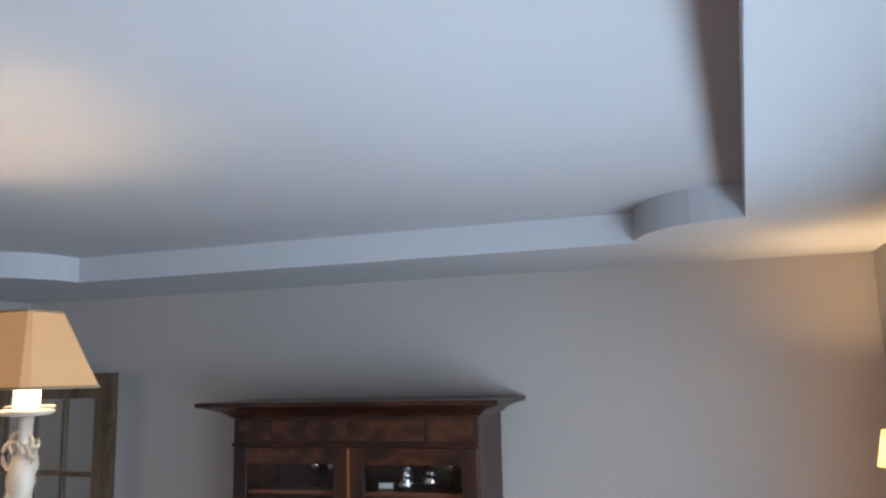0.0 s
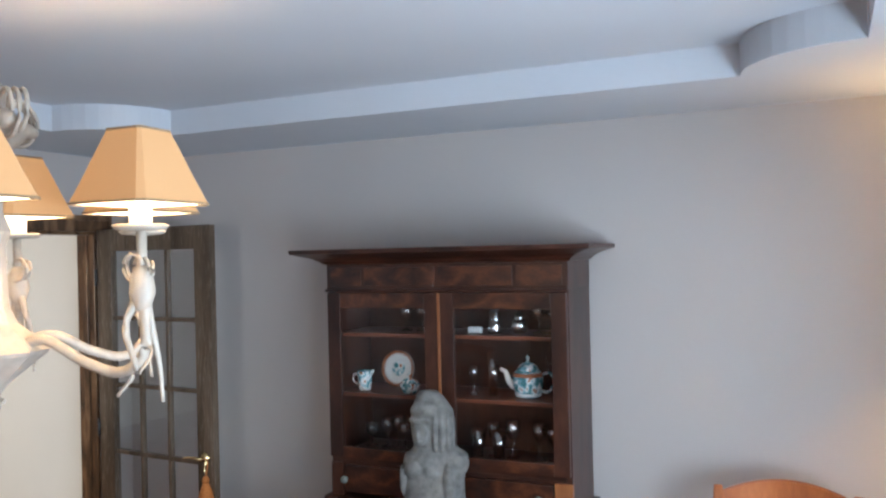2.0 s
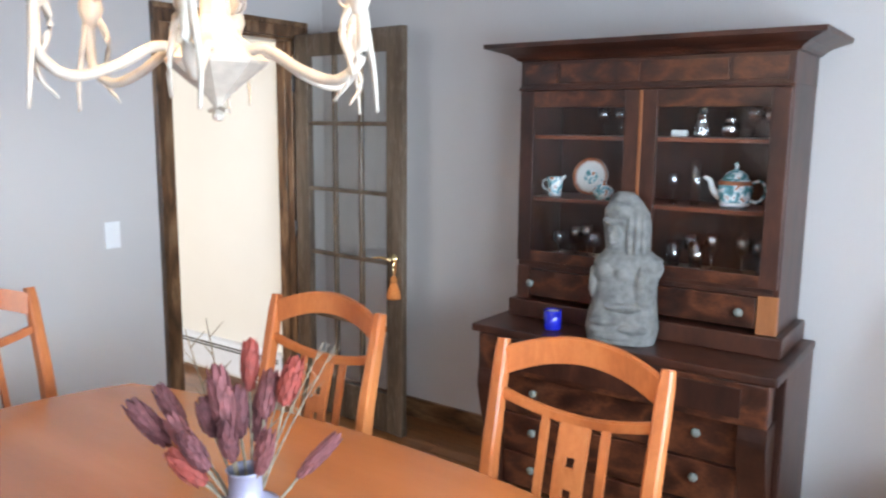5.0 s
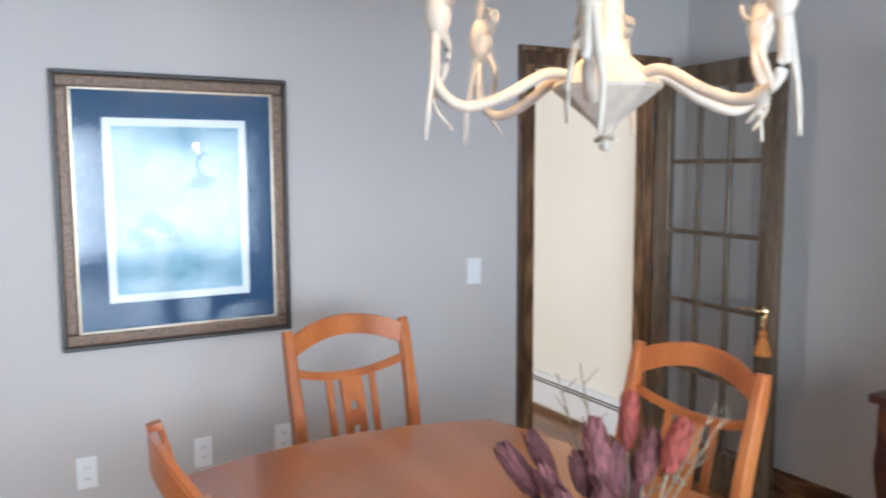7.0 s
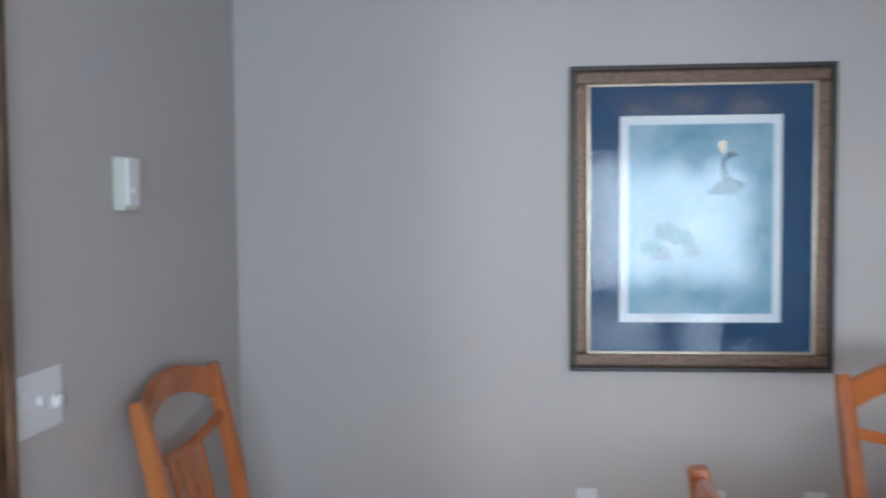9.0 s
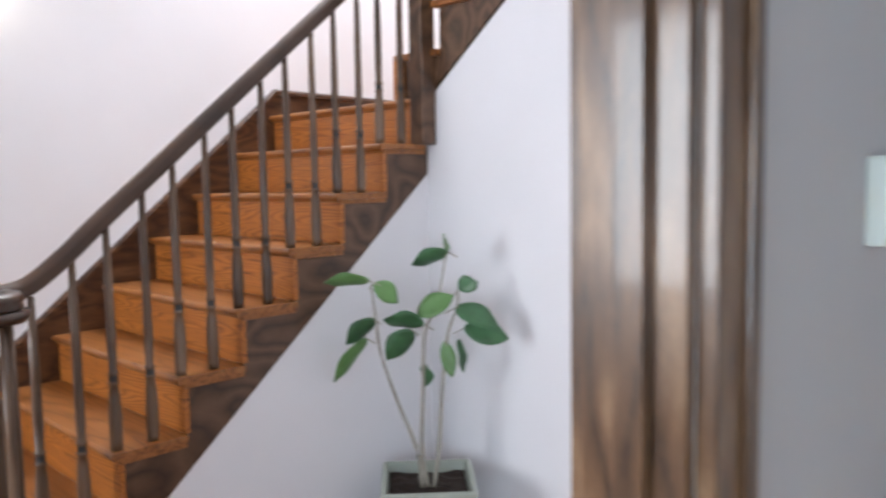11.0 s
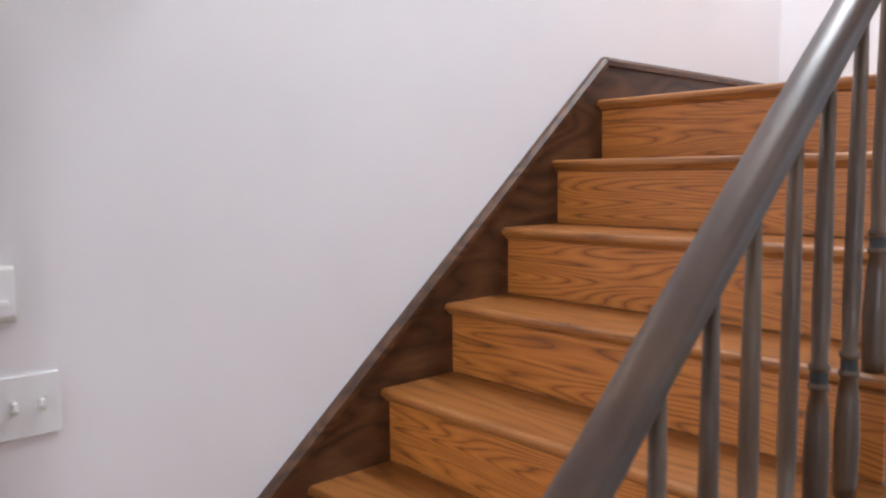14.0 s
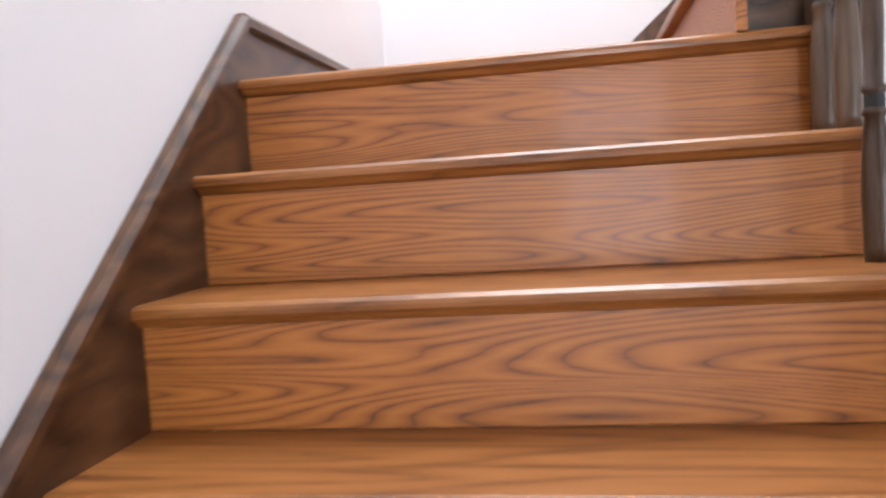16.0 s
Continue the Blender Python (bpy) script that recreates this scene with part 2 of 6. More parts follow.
M_LEAF2 = plain("light_green_leaf", (0.12, 0.25, 0.075), 0.40, 0, 0.35, 16, 0.1)
M_STEM = plain("pale_stem", (0.36, 0.33, 0.27), 0.8, 0, 0.3, 40)
M_POT = plain("sage_ceramic", (0.36, 0.39, 0.33), 0.35, 0, 0.12, 10)
M_SOIL = plain("potting_soil", (0.03, 0.018, 0.012), 1.0, 0, 0.6, 60, 0.8)
M_HEAT = plain("white_enamel", (0.74, 0.77, 0.82), 0.35, 0, 0.05)
M_IRON = plain("dark_wrought_iron", (0.07, 0.065, 0.065), 0.4, 0.6)
M_OPAL = glow("lit_opal_glass", (1.0, 0.93, 0.82), 5.0)
M_TUFT = plain("cream_tufted_fabric", (0.62, 0.60, 0.58), 0.9, 0, 0.12, 60, 0.2)
M_TAN = plain("tan_fabric", (0.34, 0.24, 0.14), 0.9, 0, 0.2, 60, 0.2)
M_BLACK = plain("black_stained_wood", (0.015, 0.011, 0.009), 0.35)
M_CUSH = plain("blue_grey_cushion", (0.22, 0.25, 0.32), 0.9, 0, 0.3, 40, 0.2)
M_TILE = plain("green_brown_tile", (0.10, 0.12, 0.09), 0.2, 0, 0.5, 12)
M_CREAMT = plain("cream_stone_surround", (0.62, 0.50, 0.28), 0.5, 0, 0.1)
M_DAYGLOW = glow("overexposed_daylight", (0.97, 0.99, 1.0), 6.0)
M_CHROME = plain("dull_nickel", (0.55, 0.54, 0.52), 0.3, 1.0)

def china(name):
    """White china painted with blue-green and a little rust."""
    m, nt, b = mat(name, 0.18)
    n1 = node(nt, "ShaderNodeTexNoise", Scale=42.0, Detail=2.0)
    nt.links.new(coords(nt, (1, 1, 0.7), 3.0), n1.inputs["Vector"])
    white, blue, teal, rust = (0.72, 0.76, 0.76), (0.30, 0.52, 0.58), (0.07, 0.22, 0.24), (0.40, 0.17, 0.09)
    nt.links.new(ramp(nt, n1.outputs["Fac"], (0.34, rust), (0.38, white), (0.45, white), (0.49, blue), (0.60, teal)), b.inputs["Base Color"])
    return m


M_CHINAB = china("painted_blue_green_china")

def lit_shade(name, color, through_part, strength):
    """Cloth that lets the bulb behind it shine through."""
    m, nt, b = mat(name, 0.9)
    b.inputs["Base Color"].default_value = (*color, 1)
    b.inputs["Emission Color"].default_value = (1.0, 0.70, 0.38, 1)
    b.inputs["Emission Strength"].default_value = strength
    tl = node(nt, "ShaderNodeBsdfTranslucent", Color=(*color, 1))
    mx = nt.nodes.new("ShaderNodeMixShader")
    mx.inputs[0].default_value = through_part
    nt.links.new(b.outputs[0], mx.inputs[1])
    nt.links.new(tl.outputs[0], mx.inputs[2])
    nt.links.new(mx.outputs[0], nt.nodes["Material Output"].inputs[0])
    return m


M_LAMPSHADE = lit_shade("glowing_lamp_cloth", (0.85, 0.72, 0.52), 0.6, 1.2)

m, nt, b = mat("pale_print_paper", 0.9)
n1 = node(nt, "ShaderNodeTexNoise", Scale=5.0, Detail=5.0, Roughness=0.65)
nt.links.new(coords(nt), n1.inputs["Vector"])
nt.links.new(ramp(nt, n1.outputs["Fac"], (0.3, (0.12, 0.30, 0.40)), (0.5, (0.23, 0.42, 0.52)), (0.72, (0.42, 0.56, 0.63))), b.inputs["Base Color"])
M_PRINT = m


# ---- builders ----
def mesh_of(name, bm, material, smooth=False):
    me = bpy.data.meshes.new(name)
    bmesh.ops.recalc_face_normals(bm, faces=bm.faces)
    bm.to_mesh(me)
    bm.free()
    for k in (material if isinstance(material, (list, tuple)) else [material]):
        me.materials.append(k)
    if smooth:
        for p in me.polygons:
            p.use_smooth = True
    return me


def thing(name, at, label, category, group="", turn=0.0):
    ob = new(name)
    ob.empty_display_size = 0.1
    ob.matrix_world = pose(*at, 0, 0, turn)
    return tagged(ob, label, category, group)


def part(name, bm, material, parent, label="", smooth=False):
    ob = new(name, mesh_of(name, bm, material, smooth))
    ob.parent = parent
    return tagged(ob, label)


def solid(name, bm, material, label, category, group="", kind="", smooth=False, at=None):
    ob = new(name, mesh_of(name, bm, material, smooth))
    if at:
        ob.location = at
    return tagged(ob, label, category, group, kind)


def box(lo, hi, bevel=0.0, bm=None):
    own = bmesh.new()
    vs = bmesh.ops.create_cube(own, size=1)["verts"]
    for v in vs:
        v.co = Vector([lo[i] + (hi[i] - lo[i]) * (v.co[i] + 0.5) for i in range(3)])
    if bevel:
        bmesh.ops.bevel(own, geom=own.edges[:], offset=bevel, segments=2, profile=0.6, affect="EDGES")
    return join(bm, own)


def join(bm, own):
    if bm is None:
        return own
    me = bpy.data.meshes.new("tmp")
    own.to_mesh(me)
    own.free()
    bm.from_mesh(me)
    bpy.data.meshes.remove(me)
    return bm


def moved(bm, m):
    bmesh.ops.transform(bm, matrix=m, verts=bm.verts)
    return bm


def prism(outline, axis, a, b, bm=None, bevel=0.0):
    """A slab from an outline in the two other axes, between a and b along axis."""
    own = bmesh.new()
    def at(p, d):
        return {"x": (d, p[0], p[1]), "y": (p[0], d, p[1]), "z": (p[0], p[1], d)}[axis]
    lo = [own.verts.new(at(p, a)) for p in outline]
    hi = [own.verts.new(at(p, b)) for p in outline]
    n = len(outline)
    own.faces.new(lo)
    own.faces.new(hi)
    for i in range(n):
        own.faces.new((lo[i], lo[(i + 1) % n], hi[(i + 1) % n], hi[i]))
    if bevel:
        bmesh.ops.recalc_face_normals(own, faces=own.faces)
        bmesh.ops.bevel(own, geom=own.edges[:], offset=bevel, segments=2, profile=0.6, affect="EDGES")
    return join(bm, own)


def lathe(profile, steps=24, bm=None, at=(0, 0, 0), closed=True):
    """Turns a profile of (radius, z) about the z axis."""
    own = bmesh.new()
    rings = []
    for r, z in profile:
        rings.append([own.verts.new((at[0] + r * math.cos(2 * math.pi * i / steps), at[1] + r * math.sin(2 * math.pi * i / steps), at[2] + z)) for i in range(steps)])
    for a, b2 in zip(rings, rings[1:]):
        for i in range(steps):
            own.faces.new((a[i], a[(i + 1) % steps], b2[(i + 1) % steps], b2[i]))
    if closed:
        own.faces.new(rings[0])
        own.faces.new(rings[-1])
    return join(bm, own)


def tube(points, radius, sides=10, bm=None, section=None):
    """A rod along points; radius: one number or one for each point; section: an outline in place of a circle."""
    own = bmesh.new()
    pts = [Vector(p) for p in points]
    rads = radius if isinstance(radius, (list, tuple)) else [radius] * len(pts)
    rings, up = [], Vector((0, 0, 1))
    for i, p in enumerate(pts):
        d = (pts[min(i + 1, len(pts) - 1)] - pts[max(i - 1, 0)]).normalized()
        ref = up if abs(d.dot(up)) < 0.97 else Vector((1, 0, 0))
        s = d.cross(ref).normalized()
        u = s.cross(d)
        shape = section or [(math.cos(2 * math.pi * k / sides), math.sin(2 * math.pi * k / sides)) for k in range(sides)]
        rings.append([own.verts.new(p + (s * a + u * c) * rads[i]) for a, c in shape])
    n = len(rings[0])
    for a, b2 in zip(rings, rings[1:]):
        for k in range(n):
            own.faces.new((a[k], a[(k + 1) % n], b2[(k + 1) % n], b2[k]))
    own.faces.new(rings[0])
    own.faces.new(rings[-1])
    return join(bm, own)


def smooth_path(points, steps=6):
    """A Catmull-Rom line through points."""
    p = [Vector(q) for q in points]
    p = [2 * p[0] - p[1]] + p + [2 * p[-1] - p[-2]]
    out = []
    for i in range(1, len(p) - 2):
        for k in range(steps):
            t = k / steps
            a, b2, c, d = p[i - 1], p[i], p[i + 1], p[i + 2]
            out.append(0.5 * (2 * b2 + (c - a) * t + (2 * a - 5 * b2 + 4 * c - d) * t * t + (3 * b2 - a - 3 * c + d) * t ** 3))
    return out + [p[-2]]


# ---- structure ----
def structure(name, bm, material, label, category="wall"):
    return solid(name, bm, material, label, category, "", "structure")


H = 2.42
YS, YH = -4.125, -4.245
YL = -7.148
# dining room walls
structure("wall_north", box((-0.12, 0, 0), (4.15, 0.12, 2.7)), M_WALL, "plain taupe painted dining room wall behind the hutch")
bm = prism([(0, 0), (-0.22, 0), (-0.22, 2.03), (-1.0, 2.03), (-1.0, 0), (YS, 0), (YS, 2.7), (0, 2.7)], "x", -0.12, 0)
structure("wall_west", bm, M_WALL, "taupe painted wall with a doorway and framed picture")
bm = prism([(-0.12, 0), (1.335, 0), (1.335, 2.08), (2.75, 2.08), (2.75, 0), (4.15, 0), (4.15, 2.7), (-0.12, 2.7)], "y", YH, YS)
structure("wall_south", bm, M_WALL, "taupe painted wall with a wide cased opening")
bm = box((4.03, YS, 0), (4.15, 0, 0.77))
box((4.03, YS, 1.92), (4.15, 0, 2.7), bm=bm)
box((4.03, -1.15, 0.77), (4.15, 0, 1.92), bm=bm)
box((4.03, YS, 0.77), (4.15, -3.75, 1.92), bm=bm)
structure("wall_east", bm, M_WALL, "taupe painted outside wall with a wide window")

# window in the outside wall
win = tagged(thing("window_1", (4.03, -2.45, 0.77), "wide dark wood window with bright daylight behind", "window"), kind="structure")
for z in (0.0, 1.09):
    part("window_frame", box((0.02, -1.3, z), (0.10, 1.3, z + 0.06), 0.004), M_TRIM, win)
for y in (-1.3, -0.03, 1.24):
    part("window_frame", box((0.025, y, 0.06), (0.095, y + 0.06, 1.09), 0.004), M_TRIM, win)
part("window_sill", box((-0.06, -1.4, -0.035), (0.02, 1.4, -0.003), 0.005), M_TRIM, win)

# ceiling with a shallow tray whose corners are scooped
def tray_outline(x0, x1, y0, y1, r):
    pts = []
    # run round the tray: north-west, north-east, south-east, south-west
    def arc(cx, cy, a, b2):
        n = 10
        return [(cx + r * math.cos(radians(a + (b2 - a) * i / n)), cy + r * math.sin(radians(a + (b2 - a) * i / n))) for i in range(n + 1)]
    pts += arc(x0, y1, 270, 360)
    pts += arc(x1, y1, 180, 270)
    pts += arc(x1, y0, 90, 180)
    pts += arc(x0, y0, 0, 90)
    return pts


TRAY = [(x - 0.052 * max(0.0, -0.95 - y) * (x > 2), y) for x, y in tray_outline(0.55, 3.53, -3.50, -0.61, 0.33)]
bm = bmesh.new()
inner = [bm.verts.new((x, y, H)) for x, y in TRAY]
upper = [bm.verts.new((x, y, H + 0.105)) for x, y in TRAY]
n = len(TRAY)
for i in range(n):
    bm.faces.new((inner[i], inner[(i + 1) % n], upper[(i + 1) % n], upper[i]))
bm.faces.new(upper)
outer = [bm.verts.new(p) for p in ((0, 0, H), (4.03, 0, H), (4.03, YS, H), (0, YS, H))]
q = n // 4
for side, (a, b2) in enumerate(((0, 1), (1, 2), (2, 3), (3, 0))):
    # each side of the border joins the middle of one scoop to the middle of the next
    i0, i1 = side * q + 5, (side + 1) * q + 5
    bm.faces.new([outer[a], outer[b2]] + [inner[k % n] for k in range(i1, i0 - 1, -1)])
top = [bm.verts.new(p) for p in ((-0.12, 0.12, 2.72), (4.15, 0.12, 2.72), (4.15, YH, 2.72), (-0.12, YH, 2.72))]
bm.faces.new(top)
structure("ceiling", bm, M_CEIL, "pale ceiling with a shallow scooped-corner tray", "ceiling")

# floors: a sheet under the boards
structure("floor", box((-4, 0.3, -0.12), (4.4, YH, -0.02)), M_FLOOR, "oak board floor of the dining room", "floor")
structure("floor_hall", box((-1.7, YH, -0.12), (5.6, YL - 0.12, -0.02)), M_FLOOR, "oak board floor of the stair hall", "floor")
structure("floor_living", box((-1.5, YL - 0.12, -0.12), (5.6, -12.6, -0.02)), M_FLOORD, "dark glossy board floor of the living room", "floor")

# baseboards
bm = box((0.0, -0.016, 0), (4.03, -0.0, 0.11), 0.003)
structure("baseboard_north", bm, M_TRIMH, "dark stained wooden baseboard", "baseboard")
bm = box((0.0, YS, 0), (0.016, -1.115, 0.11), 0.003)
structure("baseboard_west", bm, M_TRIM, "dark stained wooden baseboard", "baseboard")
bm = box((0.016, YS, 0), (1.25, YS + 0.016, 0.11), 0.003)
structure("baseboard_south", bm, M_TRIMH, "dark stained wooden baseboard", "baseboard")


def casing(name, label, axis, face, a0, a1, top, out, wide=0.11, depth=0.022, legs=(True, True)):
    """Trim round an opening from a0 to a1, on the wall face, standing out by depth in the direction out."""
    ob = tagged(thing(name, (0, 0, 0), label, "door trim"), kind="structure")
    d0, d1 = sorted((face, face + out * depth))
    e0, e1 = sorted((face + out * depth, face + out * (depth + 0.008)))
    def bx(u0, u1, z0, z1, f0, f1, bev):
        return box((f0, u0, z0), (f1, u1, z1), bev) if axis == "x" else box((u0, f0, z0), (u1, f1, z1), bev)
    if legs[0]:
        part("jamb_trim", bx(a0 - wide, a0, 0, top, d0, d1, 0.003), M_TRIM, ob)
        part("trim_bead", bx(a0 - wide + 0.002, a0 - wide + 0.028, 0, top + wide - 0.03, e0, e1, 0.003), M_TRIM, ob)
    if legs[1]:
        part("jamb_trim", bx(a1, a1 + wide, 0, top, d0, d1, 0.003), M_TRIM, ob)
        part("trim_bead", bx(a1 + wide - 0.028, a1 + wide - 0.002, 0, top + wide - 0.03, e0, e1, 0.003), M_TRIM, ob)
    part("head_trim", bx(a0 - wide, a1 + wide, top, top + wide, d0, d1, 0.003), M_TRIMH if axis == "y" else M_TRIM, ob)
    part("trim_bead", bx(a0 - wide + 0.002, a1 + wide - 0.002, top + wide - 0.028, top + wide - 0.002, e0, e1, 0.003), M_TRIM, ob)
    return ob


def lining(name, label, axis, f0, f1, a0, a1, top):
    ob = tagged(thing(name, (0, 0, 0), label, "door frame"), kind="structure")
    def bx(u0, u1, z0, z1, g0, g1, bev):
        return box((g0, u0, z0), (g1, u1, z1), bev) if axis == "x" else box((u0, g0, z0), (u1, g1, z1), bev)
    m2 = (f0 + f1) / 2
    part("jamb", bx(a0, a0 + 0.016, 0, top, f0, f1, 0.002), M_TRIM, ob)
    part("jamb", bx(a1 - 0.016, a1, 0, top, f0, f1, 0.002), M_TRIM, ob)
    part("head_jamb", bx(a0 + 0.016, a1 - 0.016, top - 0.016, top, f0, f1, 0.002), M_TRIM, ob)
    part("door_stop", bx(a0 + 0.016, a0 + 0.03, 0, top - 0.016, m2 - 0.012, m2 + 0.022, 0.002), M_TRIM, ob)
    part("door_stop", bx(a1 - 0.03, a1 - 0.016, 0, top - 0.016, m2 - 0.012, m2 + 0.022, 0.002), M_TRIM, ob)
    return ob


casing("door_trim_west", "dark stained wooden trim round the doorway", "x", 0.0, -1.0, -0.22, 2.03, 1, 0.085, 0.022)
lining("door_frame_west", "dark stained wooden door frame", "x", -0.12, 0.0, -1.0, -0.22, 2.03)
casing("door_trim_south", "wide dark stained trim of the cased opening", "y", YS, 1.335, 2.75, 2.08, 1, 0.082)
casing("door_trim_hall", "dark stained trim on the hall side", "y", YH, 1.335, 2.75, 2.08, -1, 0.11)
lining("door_frame_south", "dark stained lining of the cased opening", "y", YH, YS, 1.335, 2.75, 2.08)

# room to the west, seen through the door
structure("wall_west_room_north", box((-4.0, -0.16, 0), (-0.12, 0.0, 2.7)), M_CREAMW, "bright cream-white wall beyond the open door")
structure("wall_west_room_far", box((-4.1, -4.3, 0), (-4.0, 0.0, 2.7)), M_CREAMW, "cream-white wall of the room beyond")
structure("wall_west_room_south", box((-4.1, -4.36, 0), (-0.12, YH - 0.02, 2.7)), M_CREAMW, "cream-white wall of the room beyond")
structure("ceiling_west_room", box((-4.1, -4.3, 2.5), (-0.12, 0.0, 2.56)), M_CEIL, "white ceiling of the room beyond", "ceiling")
structure("wall_west_lining", box((-0.135, YS, 0), (-0.121, -1.0, 2.5)), M_WHITE, "white painted back of the dining room wall")

# hall
bm = prism([(-1.58, 0), (1.61, 0), (1.61, 2.12), (2.55, 2.12), (2.55, 0), (5.6, 0), (5.6, 5.0), (-1.58, 5.0)], "y", YL - 0.12, YL)
structure("wall_stairs", bm, M_WHITE, "white painted wall beside the staircase")
structure("wall_landing", box((-1.58, YL, 0), (-1.456, YH - 0.013, 5.0)), M_WHITE, "white painted wall behind the stair landing")
structure("wall_hall_north", box((-0.12, YH - 0.012, 2.3), (5.6, YH, 5.0)), M_WHITE, "white painted upper hall wall")
structure("wall_hall_lining_w", box((-0.25, YH - 0.012, 0), (1.225, YH - 0.001, 2.3)), M_WHITE, "white painted hall wall")
structure("wall_hall_lining_e", box((2.86, YH - 0.012, 0), (5.6, YH - 0.001, 2.3)), M_WHITE, "white painted hall wall")
structure("wall_hall_east", box((5.6, YL - 0.12, 0), (5.72, YH, 5.0)), M_WHITE, "white painted wall at the front of the hall")
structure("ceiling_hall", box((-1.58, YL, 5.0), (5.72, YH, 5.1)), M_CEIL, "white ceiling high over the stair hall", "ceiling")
casing("door_trim_living", "dark stained wooden trim round the living room doorway", "y", YL, 1.61, 2.55, 2.12, 1, 0.095)
lining("door_frame_living", "dark stained living room door frame", "y", YL - 0.12, YL, 1.61, 2.55, 2.12)

# ---- staircase ----
RISE, RUN, X0, YR = 0.188, 0.216, -0.196, -6.082
NOSE = 0.028


def nose_x(k):
    return X0 + RUN * (10 - k)


stairs = tagged(thing("staircase", (0, 0, 0), "oak staircase with dark balusters and a scrolled handrail", "staircase"), kind="structure")
for k in range(1, 11):
    z, xf = k * RISE, nose_x(k)
    xb = xf - RUN - NOSE if k < 10 else X0 - 0.10
    prof = [(xb, z - 0.022), (xf - 0.008, z - 0.022), (xf - 0.001, z - 0.0175), (xf, z - 0.011), (xf - 0.002, z - 0.005), (xf - 0.010, z), (xb, z)]
    yr = YR + 0.020 if k < 10 else YR - 0.010
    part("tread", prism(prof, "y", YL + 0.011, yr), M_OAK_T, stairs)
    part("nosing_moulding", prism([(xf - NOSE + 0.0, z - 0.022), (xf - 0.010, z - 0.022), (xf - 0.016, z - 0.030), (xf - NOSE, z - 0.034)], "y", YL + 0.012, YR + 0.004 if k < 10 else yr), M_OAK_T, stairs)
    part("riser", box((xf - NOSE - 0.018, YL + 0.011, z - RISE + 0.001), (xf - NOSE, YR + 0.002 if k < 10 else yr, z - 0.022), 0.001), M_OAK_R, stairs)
    if k < 10:
        part("return_moulding", box((xb, YR + 0.001, z - 0.040), (xf - NOSE, YR + 0.014, z - 0.0225), 0.003), M_OAK_T, stairs)
part("landing", box((-1.45, YL + 0.02, 10 * RISE - 0.05), (X0 - 0.10, YR - 0.005, 10 * RISE - 0.0005), 0.001), M_OAK_T, stairs)

# skirt board on the wall side, with a moulded top edge
SL = RISE / RUN
xs = nose_x(1) + 0.22
peak = X0 - 0.036
skirt = [(xs, 0.0), (xs, 0.10), (peak, 10 * RISE + 0.1155), (-1.45, 10 * RISE + 0.1055), (-1.45, 10 * RISE - 0.04), (X0 - 0.2, 10 * RISE - 0.3), (xs - 0.25, 0.0)]
part("skirt_board", prism(skirt, "y", YL + 0.001, YL + 0.0115), M_SKIRT, stairs, "dark stained oak skirt board")
cap = tube([(xs, YL + 0.012, 0.10), (peak, YL + 0.012, 10 * RISE + 0.1185)], 1.0, section=[(-0.017, -0.012), (0.017, -0.012), (0.017, 0.004), (0.008, 0.014), (-0.008, 0.014), (-0.017, 0.004)])
tube([(peak, YL + 0.012, 10 * RISE + 0.1185), (-1.45, YL + 0.012, 10 * RISE + 0.1085)], 1.0, section=[(-0.017, -0.012), (0.017, -0.012), (0.017, 0.004), (0.008, 0.014), (-0.008, 0.014), (-0.017, 0.004)], bm=cap)
part("skirt_cap", cap, M_SKIRT, stairs, "dark moulded skirt cap")

# cut outer string under the tread ends
def string_z(x):
    return 1.562 - 0.862 * (x + 0.236)
saw = [(nose_x(1) - NOSE - 0.006, 0.0)]
for k in range(1, 10):
    saw += [(nose_x(k) - NOSE - 0.006, k * RISE - 0.030), (nose_x(k + 1) - NOSE - 0.006, k * RISE - 0.030)]
saw += [(nose_x(10) - NOSE - 0.006, 10 * RISE - 0.03), (-0.250, 10 * RISE - 0.03), (-0.250, 1.575)]
xe = -0.236 + 1.562 / 0.862
saw += [(xe, 0.0)]
part("outer_string", prism(saw, "y", YR - 0.03, YR), M_STRING, stairs, "grey-brown stained cut string")
# second flight, rising along the wall to the north
def tread2_y(k):
    return -6.25 + 0.222 * (k - 1)
for k in range(1, 8):
    z, yf = (10 + k) * RISE, tread2_y(k)
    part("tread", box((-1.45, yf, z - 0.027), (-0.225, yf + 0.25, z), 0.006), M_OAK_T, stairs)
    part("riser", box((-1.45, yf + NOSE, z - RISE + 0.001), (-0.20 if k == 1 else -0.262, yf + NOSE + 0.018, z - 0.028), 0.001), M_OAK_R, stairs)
saw2 = [(-6.22, 10 * RISE + 0.002), (-6.22, 11 * RISE - 0.028)]
for k in range(1, 8):
    if k > 1:
        saw2 += [(tread2_y(k) + NOSE, (10 + k) * RISE - 0.028)]
    saw2 += [(tread2_y(k + 1) + NOSE, (10 + k) * RISE - 0.028)]
yend = tread2_y(8) + NOSE
saw2 += [(yend, 1.865 + 0.80 * (yend + 6.09)), (-6.08, 10 * RISE + 0.002)]
part("outer_string", prism(saw2, "x", -0.28, -0.25), M_STRING, stairs, "grey-brown stained cut string")

